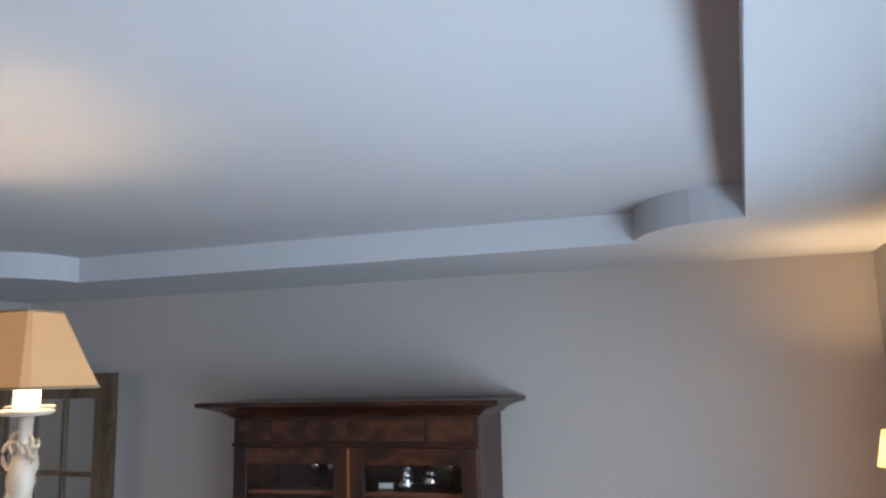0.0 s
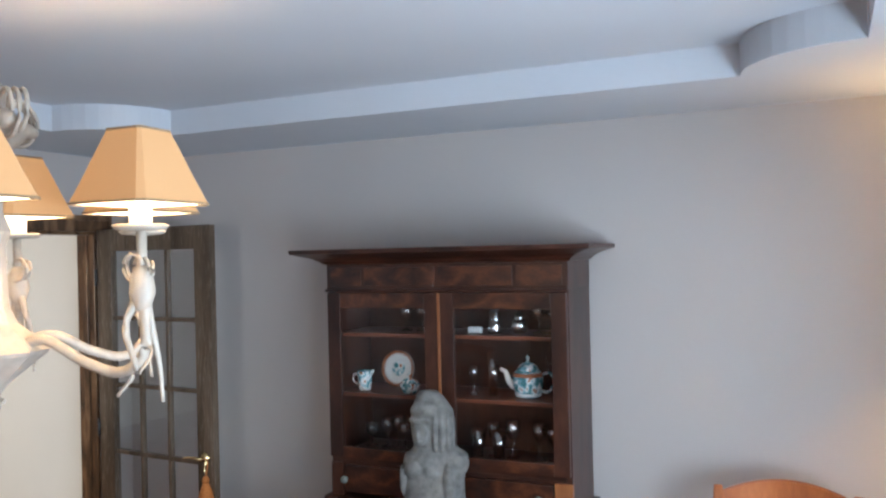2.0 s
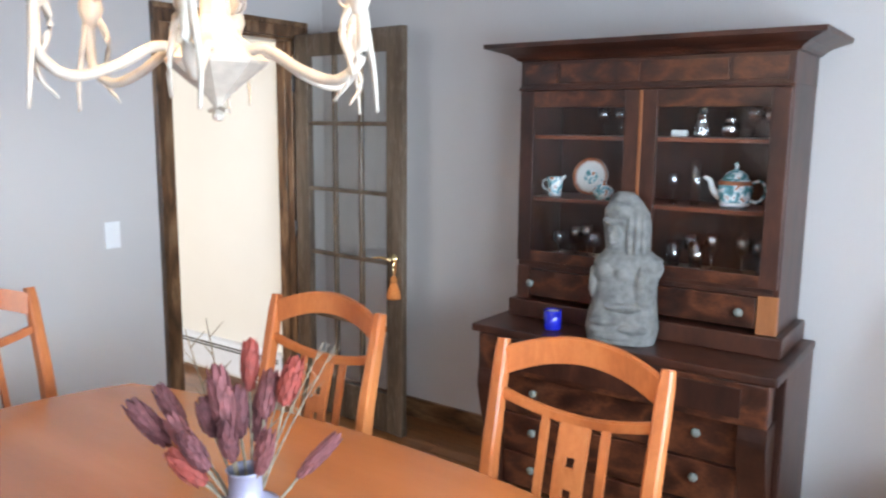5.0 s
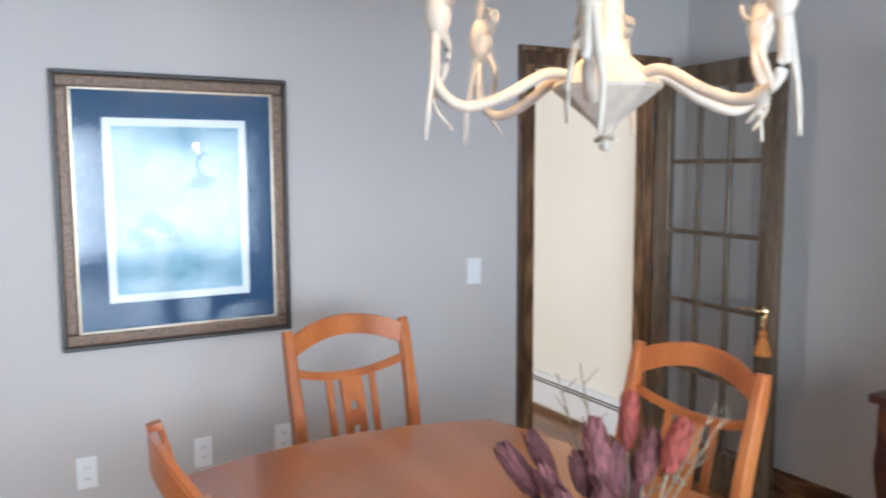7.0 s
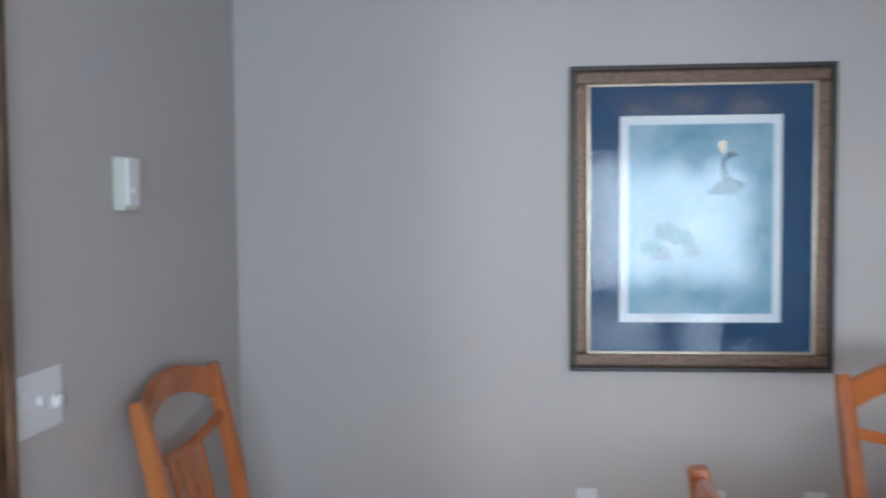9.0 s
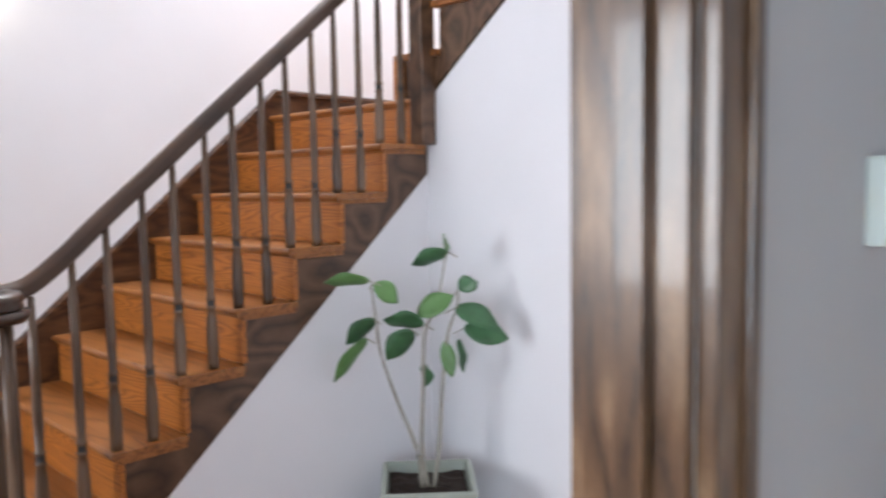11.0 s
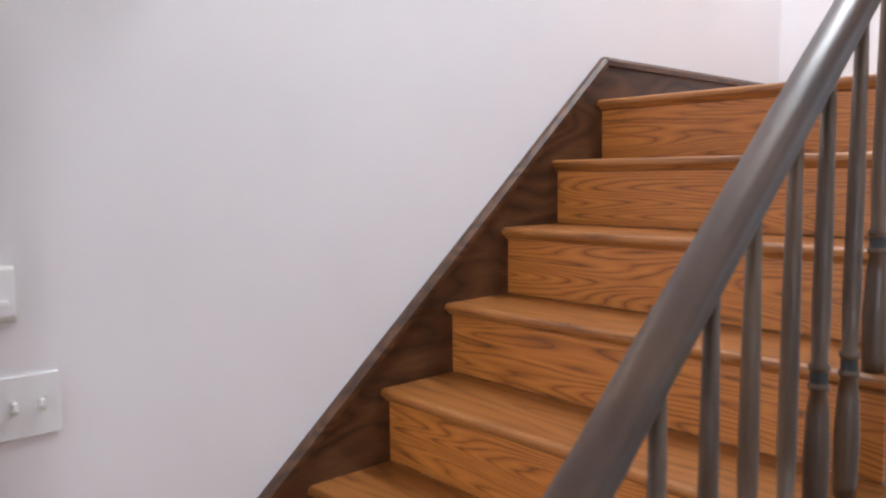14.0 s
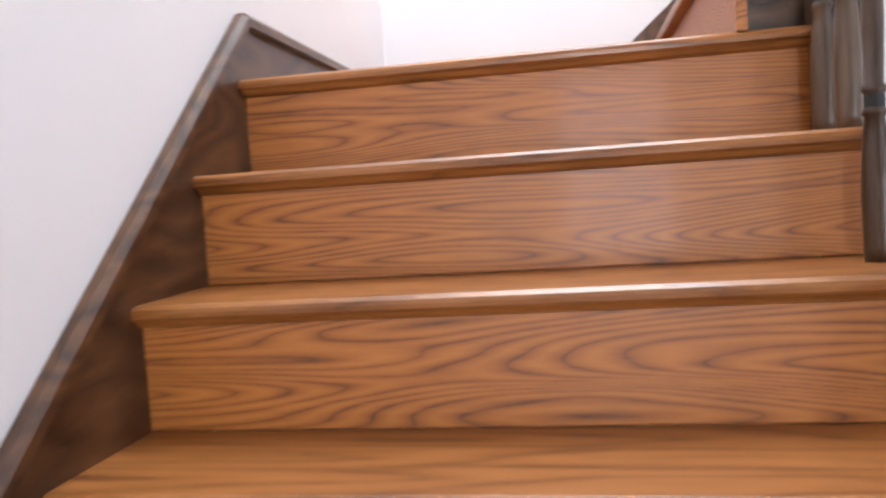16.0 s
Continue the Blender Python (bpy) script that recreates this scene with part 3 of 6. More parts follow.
# walls below the flights
bm = prism([(-0.256, 0), (-0.256, 1.585), (-0.236, 1.562), (xe, 0.0)], "y", YR - 0.10, YR - 0.006)
structure("wall_under_stairs", bm, M_WHITE, "white wall filling the side under the staircase")
bm = prism([(YR - 0.006, 0), (YR - 0.006, 1.86), (yend, 1.865 + 0.80 * (yend + 6.09)), (YH - 0.012, 1.865 + 0.80 * (yend + 6.09)), (YH - 0.012, 0)], "x", -0.35, -0.2555)
structure("wall_under_second_flight", bm, M_WHITE, "white wall under the upper flight of stairs")

# balusters: two to a tread
def baluster(x, y, z0, z1):
    h = z1 - z0
    r = [(0.0175, 0), (0.0185, 0.02), (0.0195, 0.10), (0.0165, 0.165), (0.0125, 0.196), (0.016, 0.200), (0.016, 0.206), (0.0125, 0.210), (0.0125, 0.226), (0.016, 0.230), (0.016, 0.236), (0.0118, 0.241), (0.0140, 0.32), (0.0125, h * 0.7), (0.0095, h)]
    ob = part("baluster", lathe(r, 14, None, (x, y, z0)), M_BAL, stairs, "", True)
    part("dark_ring", lathe([(0.0128, 0.2075), (0.0132, 0.2095), (0.0132, 0.226), (0.0128, 0.228)], 14, None, (x, y, z0)), M_SLOT, ob)
    return ob


YB = -6.105
def rail_z(x):
    return 1.296 + (1.25 - x) * 0.864
for k in range(3, 10):
    for d in (0.036, 0.150):
        xb = nose_x(k) - d
        baluster(xb, YB, k * RISE, rail_z(xb) - 0.028)
# balusters round the scroll
VC = (1.422, -6.006)
for ang in (200, 265, 330, 40, 110):
    px, py = VC[0] + 0.066 * math.cos(radians(ang)), VC[1] + 0.066 * math.sin(radians(ang))
    baluster(px, py, RISE, 1.215)
part("starting_step", box((1.30, YR - 0.02, 0), (nose_x(1) + 0.02, YR + 0.20, RISE), 0.012), M_OAK_T, stairs, "rounded oak starting step")
part("volute_newel", lathe([(0.032, 0), (0.034, 0.25), (0.024, 0.30), (0.030, 0.33), (0.022, 0.37), (0.026, 0.6), (0.021, 0.97), (0.030, 0.99), (0.032, 1.01)], 20, None, (VC[0], VC[1], RISE)), M_BAL, stairs, "", True)

# handrail with its scroll
SEC = [(0.84 * u, 0.84 * v) for u, v in [(-0.030, -0.020), (-0.024, -0.030), (0.024, -0.030), (0.030, -0.020), (0.026, -0.008), (0.033, 0.002), (0.032, 0.014), (0.022, 0.026), (0.0, 0.031), (-0.022, 0.026), (-0.032, 0.014), (-0.033, 0.002), (-0.026, -0.008)]]
line = [(-0.20, YB, rail_z(-0.20)), (0.3, YB, rail_z(0.3)), (0.8, YB, rail_z(0.8)), (1.08, YB, rail_z(1.08)), (1.19, YB, rail_z(1.19) - 0.004), (1.29, YB, 1.272), (1.385, YB + 0.010, 1.255)]
line = smooth_path(line, 8)
spiral, girth = [], [1.0] * (len(line) - 4) + [0.99, 0.98, 0.97, 0.96]
for i in range(1, 30):
    a = radians(-90 + i * 10)
    r = 0.086 - 0.030 * max(0.0, (i - 13) / 16) ** 1.4
    spiral.append((VC[0] + r * math.cos(a), VC[1] + r * math.sin(a), 1.255))
    girth.append(0.95)
for dx, dy, g in ((-0.044, -0.016, 0.82), (-0.030, -0.007, 0.80), (-0.015, 0.000, 0.74), (-0.004, 0.004, 0.62), (0.004, 0.006, 0.40), (0.007, 0.007, 0.12)):
    spiral.append((VC[0] + dx, VC[1] + dy, 1.255 + 0.012 * (0.84 - g)))
    girth.append(g)
part("handrail", tube(line + spiral, girth, section=SEC), M_RAIL, stairs, "grey-brown polished rail ending in a scroll", True)
part("scroll_underside", lathe([(0.0, -0.058), (0.084, -0.058), (0.095, -0.046), (0.098, -0.028), (0.0, -0.028)], 32, None, (VC[0] - 0.006, VC[1] + 0.006, 1.255), False), M_RAIL, stairs, "", True)

# newel at the landing corner
nw = (-0.212, -6.064)
bm = box((nw[0] - 0.037, nw[1] - 0.037, 8.99 * RISE), (nw[0] + 0.037, nw[1] + 0.037, 2.28), 0.005)
lathe([(0.040, 2.28), (0.046, 2.30), (0.030, 2.33), (0.034, 2.40), (0.026, 2.46), (0.030, 2.6), (0.024, 2.72), (0.04, 2.75), (0.045, 2.79), (0.02, 2.83)], 20, bm, (nw[0], nw[1], 0))
part("newel_post", bm, M_STRING, stairs, "grey-brown square newel post")
for k in range(1, 7):
    for d in (0.06, 0.17):
        yb2 = tread2_y(k) + d
        if yb2 > nw[1] + 0.09:
            baluster(-0.305, yb2, (10 + k) * RISE, (10 + k) * RISE + 0.78)
part("handrail", tube([(-0.305, -6.10, 2.68), (-0.305, yend, 2.68 + SL * (yend + 6.1))], 1.0, section=SEC), M_RAIL, stairs, "grey-brown polished upper rail", True)

# skirt of the upper flight on the back wall
sk2 = [(-6.42, 10 * RISE), (-6.42, 10 * RISE + 0.10), (-6.30, 10 * RISE + 0.22), (yend, 10 * RISE + 0.22 + SL * (yend + 6.30)), (yend, 10 * RISE + SL * (yend + 6.30) - 0.05), (-6.2, 10 * RISE)]
part("skirt_board", prism(sk2, "x", -1.455, -1.437), M_SKIRT, stairs, "dark stained oak skirt board")
structure("wall_stair_end", box((-1.58, YH - 0.012, 0), (-0.12, YH + 0.05, 5.0)), M_WHITE, "white wall at the head of the upper flight")

# ---- living room shell ----
YF = -12.3
structure("wall_living_west", box((-1.5, YF, 0), (-1.4, YL - 0.12, 2.8)), M_ORANGE, "orange painted living room wall")
structure("wall_living_east", box((5.6, YF, 0), (5.72, YL - 0.12, 2.8)), M_ORANGE, "orange painted living room wall")
structure("wall_living_back", box((-1.5, YL - 0.132, 2.12), (5.6, YL - 0.121, 2.8)), M_ORANGE, "orange painted wall over the doorway")
structure("ceiling_living", box((-1.5, YF - 0.1, 2.65), (5.72, YL - 0.12, 2.74)), M_CEIL, "grey-white living room ceiling", "ceiling")
bm = box((-1.5, YF - 0.12, 2.22), (5.6, YF, 2.8))
structure("wall_living_south", bm, M_ORANGE, "orange painted band over the living room windows")

# ---- dining room things ----
def french_door():
    ob = tagged(thing("door_1", (0.03, -0.205, 0.01), "open French door with dark stained frame and clear panes", "door", "", -4.2), kind="structure")
    w, t, h = 0.79, 0.038, 2.03
    st, top, bot = 0.105, 0.115, 0.20
    part("stile", box((0, -t, 0), (st, 0, h), 0.003), M_DOOR, ob)
    part("stile", box((w - st, -t, 0), (w, 0, h), 0.003), M_DOOR, ob)
    part("top_rail", box((st, -t + 0.001, h - top), (w - st, -0.001, h), 0.003), M_DOOR, ob)
    part("bottom_rail", box((st, -t + 0.001, 0), (w - st, -0.001, bot), 0.003), M_DOOR, ob)
    x0, x1, z0, z1 = st, w - st, bot, h - top
    cw, rh = (x1 - x0) / 3, (z1 - z0) / 5
    for i in (1, 2):
        part("muntin", box((x0 + cw * i - 0.011, -t + 0.006, z0), (x0 + cw * i + 0.011, -0.006, z1), 0.004), M_DOOR, ob)
    for j in range(1, 5):
        part("muntin", box((x0, -t + 0.004, z0 + rh * j - 0.011), (x1, -0.004, z0 + rh * j + 0.011), 0.004), M_DOOR, ob)
    for i in range(3):
        for j in range(5):
            p = part("pane", box((x0 + cw * i + 0.008, -t / 2 - 0.002, z0 + rh * j + 0.008), (x0 + cw * (i + 1) - 0.008, -t / 2 + 0.002, z0 + rh * (j + 1) - 0.008)), M_PANE, ob)
            p.visible_shadow = False
    kx, kz = w - 0.055, 0.915
    for s, y in ((-1, -t), (1, 0)):
        handle = part("door_handle", lathe([(0.0, 0), (0.026, 0), (0.026, 0.006), (0.010, 0.010), (0.009, 0.030), (0.012, 0.036), (0.0, 0.04)], 18, None, (0, 0, 0), False), M_BRASS, ob, "polished brass lever handle", True)
        handle.matrix_local = pose(kx, y, kz, 90 if s < 0 else -90)
        lever = smooth_path([(kx, y + s * 0.036, kz), (kx - 0.05, y + s * 0.040, kz + 0.006), (kx - 0.11, y + s * 0.036, kz - 0.004)], 6)
        lv = part("lever", tube(lever, [0.008 - 0.003 * i / len(lever) for i in range(len(lever))], 10), M_BRASS, ob, "", True)
    for z in (0.25, 1.0, 1.78):
        part("hinge", lathe([(0.006, -0.045), (0.0075, -0.043), (0.0075, 0.043), (0.006, 0.045)], 10, None, (-0.006, -t - 0.003, z)), M_IRON, ob, "", True)
    return ob


french_door()


def tassel():
    ob = thing("tassel", (0.775, -0.315, 0.73), "orange thread tassel hanging on the door handle", "tassel")
    part("skirt", lathe([(0.0, 0.0), (0.036, 0.0), (0.038, 0.012), (0.026, 0.050), (0.014, 0.082), (0.0, 0.084)], 22, None, (0, 0, 0), False), M_TASSEL, ob, "", True)
    part("knot", lathe([(0.0, 0.078), (0.014, 0.082), (0.018, 0.094), (0.013, 0.108), (0.006, 0.114), (0.0, 0.115)], 18, None, (0, 0, 0), False), M_TASSEL, ob, "", True)
    part("cord", tube(smooth_path([(0, 0, 0.11), (0.006, 0.004, 0.15), (0.004, 0.012, 0.185)], 5), 0.0035, 8), M_TASSEL, ob)
    part("cord", tube(smooth_path([(0.004, 0, 0.11), (-0.008, 0.002, 0.15), (-0.004, 0.014, 0.185)], 5), 0.003, 8), M_BRASS, ob, "gold cord")
    return ob


tassel()


def hutch():
    """The origin is on the floor at the wall, at the middle of its width."""
    ob = thing("hutch", (2.037, -0.018, 0), "tall antique mahogany hutch with glazed doors and scroll feet", "hutch")
    W, F = 0.528, -0.345
    # upper case
    ub = part("upper_case", box((-W, F, 0.85), (-W + 0.022, 0, 1.76), 0.002), M_MAHOG, ob)
    part("upper_case_side", box((W - 0.022, F, 0.85), (W, 0, 1.76), 0.002), M_MAHOG, ob)
    part("back_panel", box((-W + 0.022, -0.02, 0.85), (W - 0.022, -0.004, 1.76)), M_MAHOG, ob)
    part("top_board", box((-W + 0.022, F, 1.70), (W - 0.022, -0.02, 1.76), 0.002), M_MAHOG, ob)
    part("bottom_board", box((-W + 0.022, F, 1.0), (W - 0.022, -0.02, 1.02), 0.002), M_MAHOG, ob)
    for z in (1.268, 1.527):
        part("shelf", box((-W + 0.024, F + 0.05, z), (W - 0.024, -0.022, z + 0.016), 0.002), M_SHELF, ob)
    # frieze with veneered panels
    part("frieze", box((-W - 0.002, F - 0.012, 1.733), (W + 0.002, -0.001, 1.845), 0.003), M_MAHOG, ob)
    for x0, x1 in ((-W + 0.02, -0.36), (-0.345, -0.02), (-0.005, 0.31), (0.325, W - 0.02)):
        part("frieze_panel", box((x0, F - 0.0185, 1.748), (x1, F - 0.0125, 1.825), 0.002), M_CROTCH, ob, "flame-figured veneer panel")
    part("frieze_bead", box((-W - 0.006, F - 0.024, 1.722), (W + 0.006, F - 0.0005, 1.735), 0.004), M_MAHOG, ob)
    # cornice: a hollow moulding on three sides
    prof = [(0.0, 1.838), (0.014, 1.842), (0.024, 1.852), (0.05, 1.866), (0.105, 1.882), (0.122, 1.886), (0.124, 1.903), (0.0, 1.905)]
    bm = bmesh.new()
    rings = []
    for d, z in prof:
        d2 = d * 0.9
        rings.append([bm.verts.new(p) for p in ((-W - d2, 0.0, z), (-W - d2, F - 0.012 - d, z), (W + d2, F - 0.012 - d, z), (W + d2, 0.0, z))])
    for a, b2 in zip(rings, rings[1:]):
        for i in range(3):
            bm.faces.new((a[i], a[i + 1], b2[i + 1], b2[i]))
    bm.faces.new(rings[-1])
    bm.faces.new([r[0] for r in rings])
    bm.faces.new([r[3] for r in rings][::-1])
    part("cornice", bm, M_MAHOG, ob, "wide flared cornice")
    # glazed doors
    for s, x0, x1 in (("l", -W + 0.004, -0.006), ("r", -0.002, W - 0.004)):
        d = part("door", box((x0, F - 0.022, 1.02), (x0 + 0.062, F - 0.0005, 1.72), 0.003), M_MAHOG, ob, "glazed cabinet door")
        part("stile", box((x1 - 0.062, F - 0.022, 1.02), (x1, F - 0.0005, 1.72), 0.003), M_MAHOG, d)
        part("rail", box((x0 + 0.062, F - 0.021, 1.655), (x1 - 0.062, F - 0.001, 1.72), 0.003), M_CROTCH, d)
        part("rail", box((x0 + 0.062, F - 0.021, 1.02), (x1 - 0.062, F - 0.001, 1.065), 0.003), M_CROTCH, d)
        p = part("pane", box((x0 + 0.058, F - 0.013, 1.06), (x1 - 0.058, F - 0.010, 1.66)), M_GLASS, d)
        p.visible_shadow = False
    part("astragal", box((-0.008, F - 0.028, 1.022), (0.004, F - 0.0225, 1.718), 0.002), M_BLOCK, ob, "pale worn bead between the doors")
    # small drawers under the doors
    part("drawer_rail", box((-W + 0.022, F, 0.985), (W - 0.022, F + 0.05, 1.0), 0.002), M_MAHOG, ob)
    for x0, x1, kx in ((-W + 0.06, -0.006, -0.455), (0.0, W - 0.075, 0.40)):
        dr = part("small_drawer", box((x0, F - 0.006, 0.868), (x1, F + 0.02, 0.982), 0.004), M_CROTCH, ob)
        knob(dr, (kx, F - 0.006, 0.926))
    part("corner_block", box((W - 0.07, F - 0.008, 0.852), (W + 0.001, F + 0.02, 0.992), 0.003), M_BLOCK, ob, "paler replaced corner block")
    part("corner_block", box((-W - 0.001, F - 0.008, 0.852), (-W + 0.055, F + 0.02, 0.992), 0.003), M_MAHOG, ob)
    part("plinth", box((-W - 0.028, F - 0.03, 0.776), (W + 0.028, 0, 0.85), 0.006), M_MAHOG, ob)
    # lower case
    L, G = 0.575, -0.56
    part("ledge", box((-L - 0.025, G - 0.035, 0.742), (L + 0.025, 0, 0.774), 0.007), M_MAHOG, ob, "dark polished ledge")
    part("lower_case", box((-L + 0.055, G + 0.055, 0.10), (L - 0.055, 0, 0.742), 0.003), M_MAHOG, ob)
    for s in (-1, 1):
        part("end_panel", box((s * L - 0.02, G + 0.12, 0.06), (s * L + 0.02, -0.002, 0.742), 0.004), M_MAHOG, ob)
    # overhanging top drawer
    dr = part("top_drawer", box((-L + 0.002, G - 0.02, 0.585), (L - 0.002, G + 0.06, 0.738), 0.008), M_CROTCH, ob)
    part("drawer_panel", box((-L + 0.09, G - 0.026, 0.61), (L - 0.09, G - 0.0205, 0.715), 0.003), M_MAHOG, dr)
    for z0, z1 in ((0.41, 0.572), (0.245, 0.40), (0.09, 0.235)):
        d2 = part("drawer", box((-L + 0.10, G + 0.035, z0), (L - 0.10, G + 0.06, z1), 0.005), M_CROTCH, ob)
        for x in (-0.33, 0.33):
            knob(d2, (x, G + 0.035, (z0 + z1) / 2 + 0.02))
    # scrolled front pilasters ending in curled feet
    for s in (-1, 1):
        prof = smooth_path([(G - 0.015, 0.585, 0), (G - 0.022, 0.52, 0), (G + 0.0, 0.42, 0), (G + 0.035, 0.30, 0), (G + 0.035, 0.20, 0), (G - 0.005, 0.10, 0), (G - 0.045, 0.05, 0), (G - 0.03, 0.0, 0)], 4)
        outline = [(p.x, p.y) for p in prof] + [(G + 0.09, 0.0), (G + 0.10, 0.2), (G + 0.10, 0.585)]
        x0, x1 = sorted((s * L, s * (L - 0.095)))
        part("scroll_pilaster", prism(outline, "x", x0, x1), M_MAHOG, ob, "S-curved pilaster and foot")
    return ob


def knob(parent, at):
    o = part("knob", lathe([(0.0, 0.0), (0.008, 0.0), (0.007, 0.009), (0.014, 0.015), (0.018, 0.023), (0.014, 0.031), (0.007, 0.035), (0.0, 0.036)], 16, None, (0, 0, 0), False), M_CRYSTAL, parent, "pressed glass knob", True)
    o.matrix_local = pose(*at, 90)
    return o


hutch()
HX, HY = 2.037, -0.018


# ware on the shelves
def goblet(at, h=0.13, r=0.028, name="goblet", group="glasses in the hutch"):
    bm = lathe([(0.0, 0.0), (r * 0.95, 0.0), (r * 0.9, 0.004), (0.005, 0.010), (0.004, h * 0.42), (0.010, h * 0.47), (r * 0.9, h * 0.62), (r, h * 0.8), (r * 0.86, h), (r * 0.80, h), (r * 0.93, h * 0.8), (r * 0.8, h * 0.63), (0.0, h * 0.5)], 18, None, (0, 0, 0), False)
    return solid(name, bm, M_WARE, "clear stemmed glass on a hutch shelf", "glass", group, "", True, at)


def tumbler(at, h=0.11, r0=0.022, r1=0.030, name="tumbler"):
    bm = lathe([(0.0, 0.0), (r0, 0.0), (r1, h), (r1 - 0.003, h), (r0 - 0.003, 0.008), (0.0, 0.008)], 18, None, (0, 0, 0), False)
    return solid(name, bm, M_WARE, "clear straight glass on a hutch shelf", "glass", "glasses in the hutch", "", True, at)


Z1, Z2, Z3 = 1.5445, 1.2855, 1.0215
for x, h, r in ((1.80, 0.11, 0.028), (1.875, 0.11, 0.028), (2.40, 0.115, 0.032), (2.46, 0.105, 0.030)):
    goblet((x, -0.20, Z1), h, r)
for x, h in ((1.60, 0.10), (1.68, 0.13), (1.735, 0.145), (1.79, 0.12), (1.86, 0.13), (2.18, 0.14), (2.265, 0.155), (2.38, 0.15), (2.44, 0.14)):
    goblet((x, -0.17 - 0.05 * (round(x * 100) % 2), Z3), h, 0.029)
for x in (2.13, 2.22):
    tumbler((x, -0.22, Z3), 0.12, 0.022, 0.034)
tumbler((2.205, -0.23, Z2), 0.18, 0.016, 0.024, "bud_vase")
goblet((2.115, -0.22, Z2), 0.12, 0.020)


def decanter():
    ob = thing("decanter", (2.215, -0.22, Z1), "small cut-glass decanter with a dark stopper", "decanter")
    part("body", lathe([(0.0, 0.0), (0.030, 0.0), (0.032, 0.01), (0.028, 0.05), (0.022, 0.075), (0.030, 0.082), (0.028, 0.088), (0.0, 0.088)], 18, None, (0, 0, 0), False), M_WARE, ob, "", True)
    part("stopper", lathe([(0.0, 0.086), (0.014, 0.088), (0.018, 0.10), (0.013, 0.113), (0.0, 0.117)], 14, None, (0, 0, 0), False), M_SLOT, ob, "", True)


def silver_pot():
    ob = thing("silver_jar", (2.318, -0.21, Z1), "round silver jar with a domed lid", "jar")
    part("body", lathe([(0.0, 0.0), (0.022, 0.0), (0.034, 0.02), (0.034, 0.045), (0.024, 0.058), (0.0, 0.058)], 20, None, (0, 0, 0), False), M_SILVER, ob, "", True)
    part("lid", lathe([(0.0, 0.058), (0.025, 0.060), (0.016, 0.076), (0.006, 0.082), (0.007, 0.10), (0.0, 0.105)], 18, None, (0, 0, 0), False), M_SILVER, ob, "", True)


def folded_card():
    bm = box((-0.03, -0.012, 0.0), (0.03, 0.012, 0.026), 0.005)
    solid("porcelain_dish", bm, M_CHINA, "small white porcelain dish on the shelf", "dish", "", "", True, (2.135, -0.24, Z1))


decanter(), silver_pot(), folded_card()


def teapot():
    ob = thing("teapot", (2.346, -0.20, Z2), "blue and white china teapot with a domed lid", "teapot")
    part("body", lathe([(0.0, 0.0), (0.048, 0.0), (0.052, 0.008), (0.060, 0.04), (0.063, 0.075), (0.056, 0.10), (0.044, 0.108), (0.0, 0.108)], 28, None, (0, 0, 0), False), M_CHINAB, ob, "", True)
    part("band", lathe([(0.0615, 0.084), (0.0645, 0.086), (0.0600, 0.098), (0.056, 0.0995)], 28, None, (0, 0, 0), False), M_CHINAR, ob, "rust coloured band", True)
    part("band", lathe([(0.0520, 0.004), (0.0545, 0.006), (0.0560, 0.016), (0.0550, 0.018)], 28, None, (0, 0, 0), False), M_CHINA, ob, "white foot band", True)
    part("lid", lathe([(0.0, 0.106), (0.046, 0.108), (0.040, 0.122), (0.026, 0.134), (0.008, 0.141), (0.006, 0.152), (0.009, 0.160), (0.0, 0.170)], 24, None, (0, 0, 0), False), M_CHINAB, ob, "", True)
    part("spout", tube(smooth_path([(-0.055, 0, 0.035), (-0.082, 0, 0.06), (-0.095, 0, 0.095), (-0.118, 0, 0.108)], 5), [0.016 - 0.009 * i / 15 for i in range(16)], 12), M_CHINA, ob, "", True)
    part("handle", tube(smooth_path([(0.058, 0, 0.090), (0.088, 0, 0.100), (0.108, 0, 0.078), (0.104, 0, 0.045), (0.082, 0, 0.022), (0.056, 0, 0.026)], 5), 0.0065, 10), M_CHINAB, ob, "", True)


def creamer():
    ob = thing("creamer", (1.610, -0.245, Z2), "small blue and white china milk jug", "jug")
    part("body", lathe([(0.0, 0.0), (0.026, 0.0), (0.029, 0.02), (0.031, 0.05), (0.034, 0.082), (0.031, 0.082), (0.028, 0.05), (0.0, 0.012)], 24, None, (0, 0, 0), False), M_CHINAB, ob, "", True)
    part("handle", tube(smooth_path([(-0.030, 0, 0.066), (-0.054, 0, 0.064), (-0.056, 0, 0.035), (-0.028, 0, 0.02)], 5), 0.0045, 8), M_CHINA, ob, "", True)
    part("lip", tube([(0.028, 0, 0.07), (0.046, 0, 0.088)], [0.010, 0.005], 10), M_CHINA, ob, "", True)


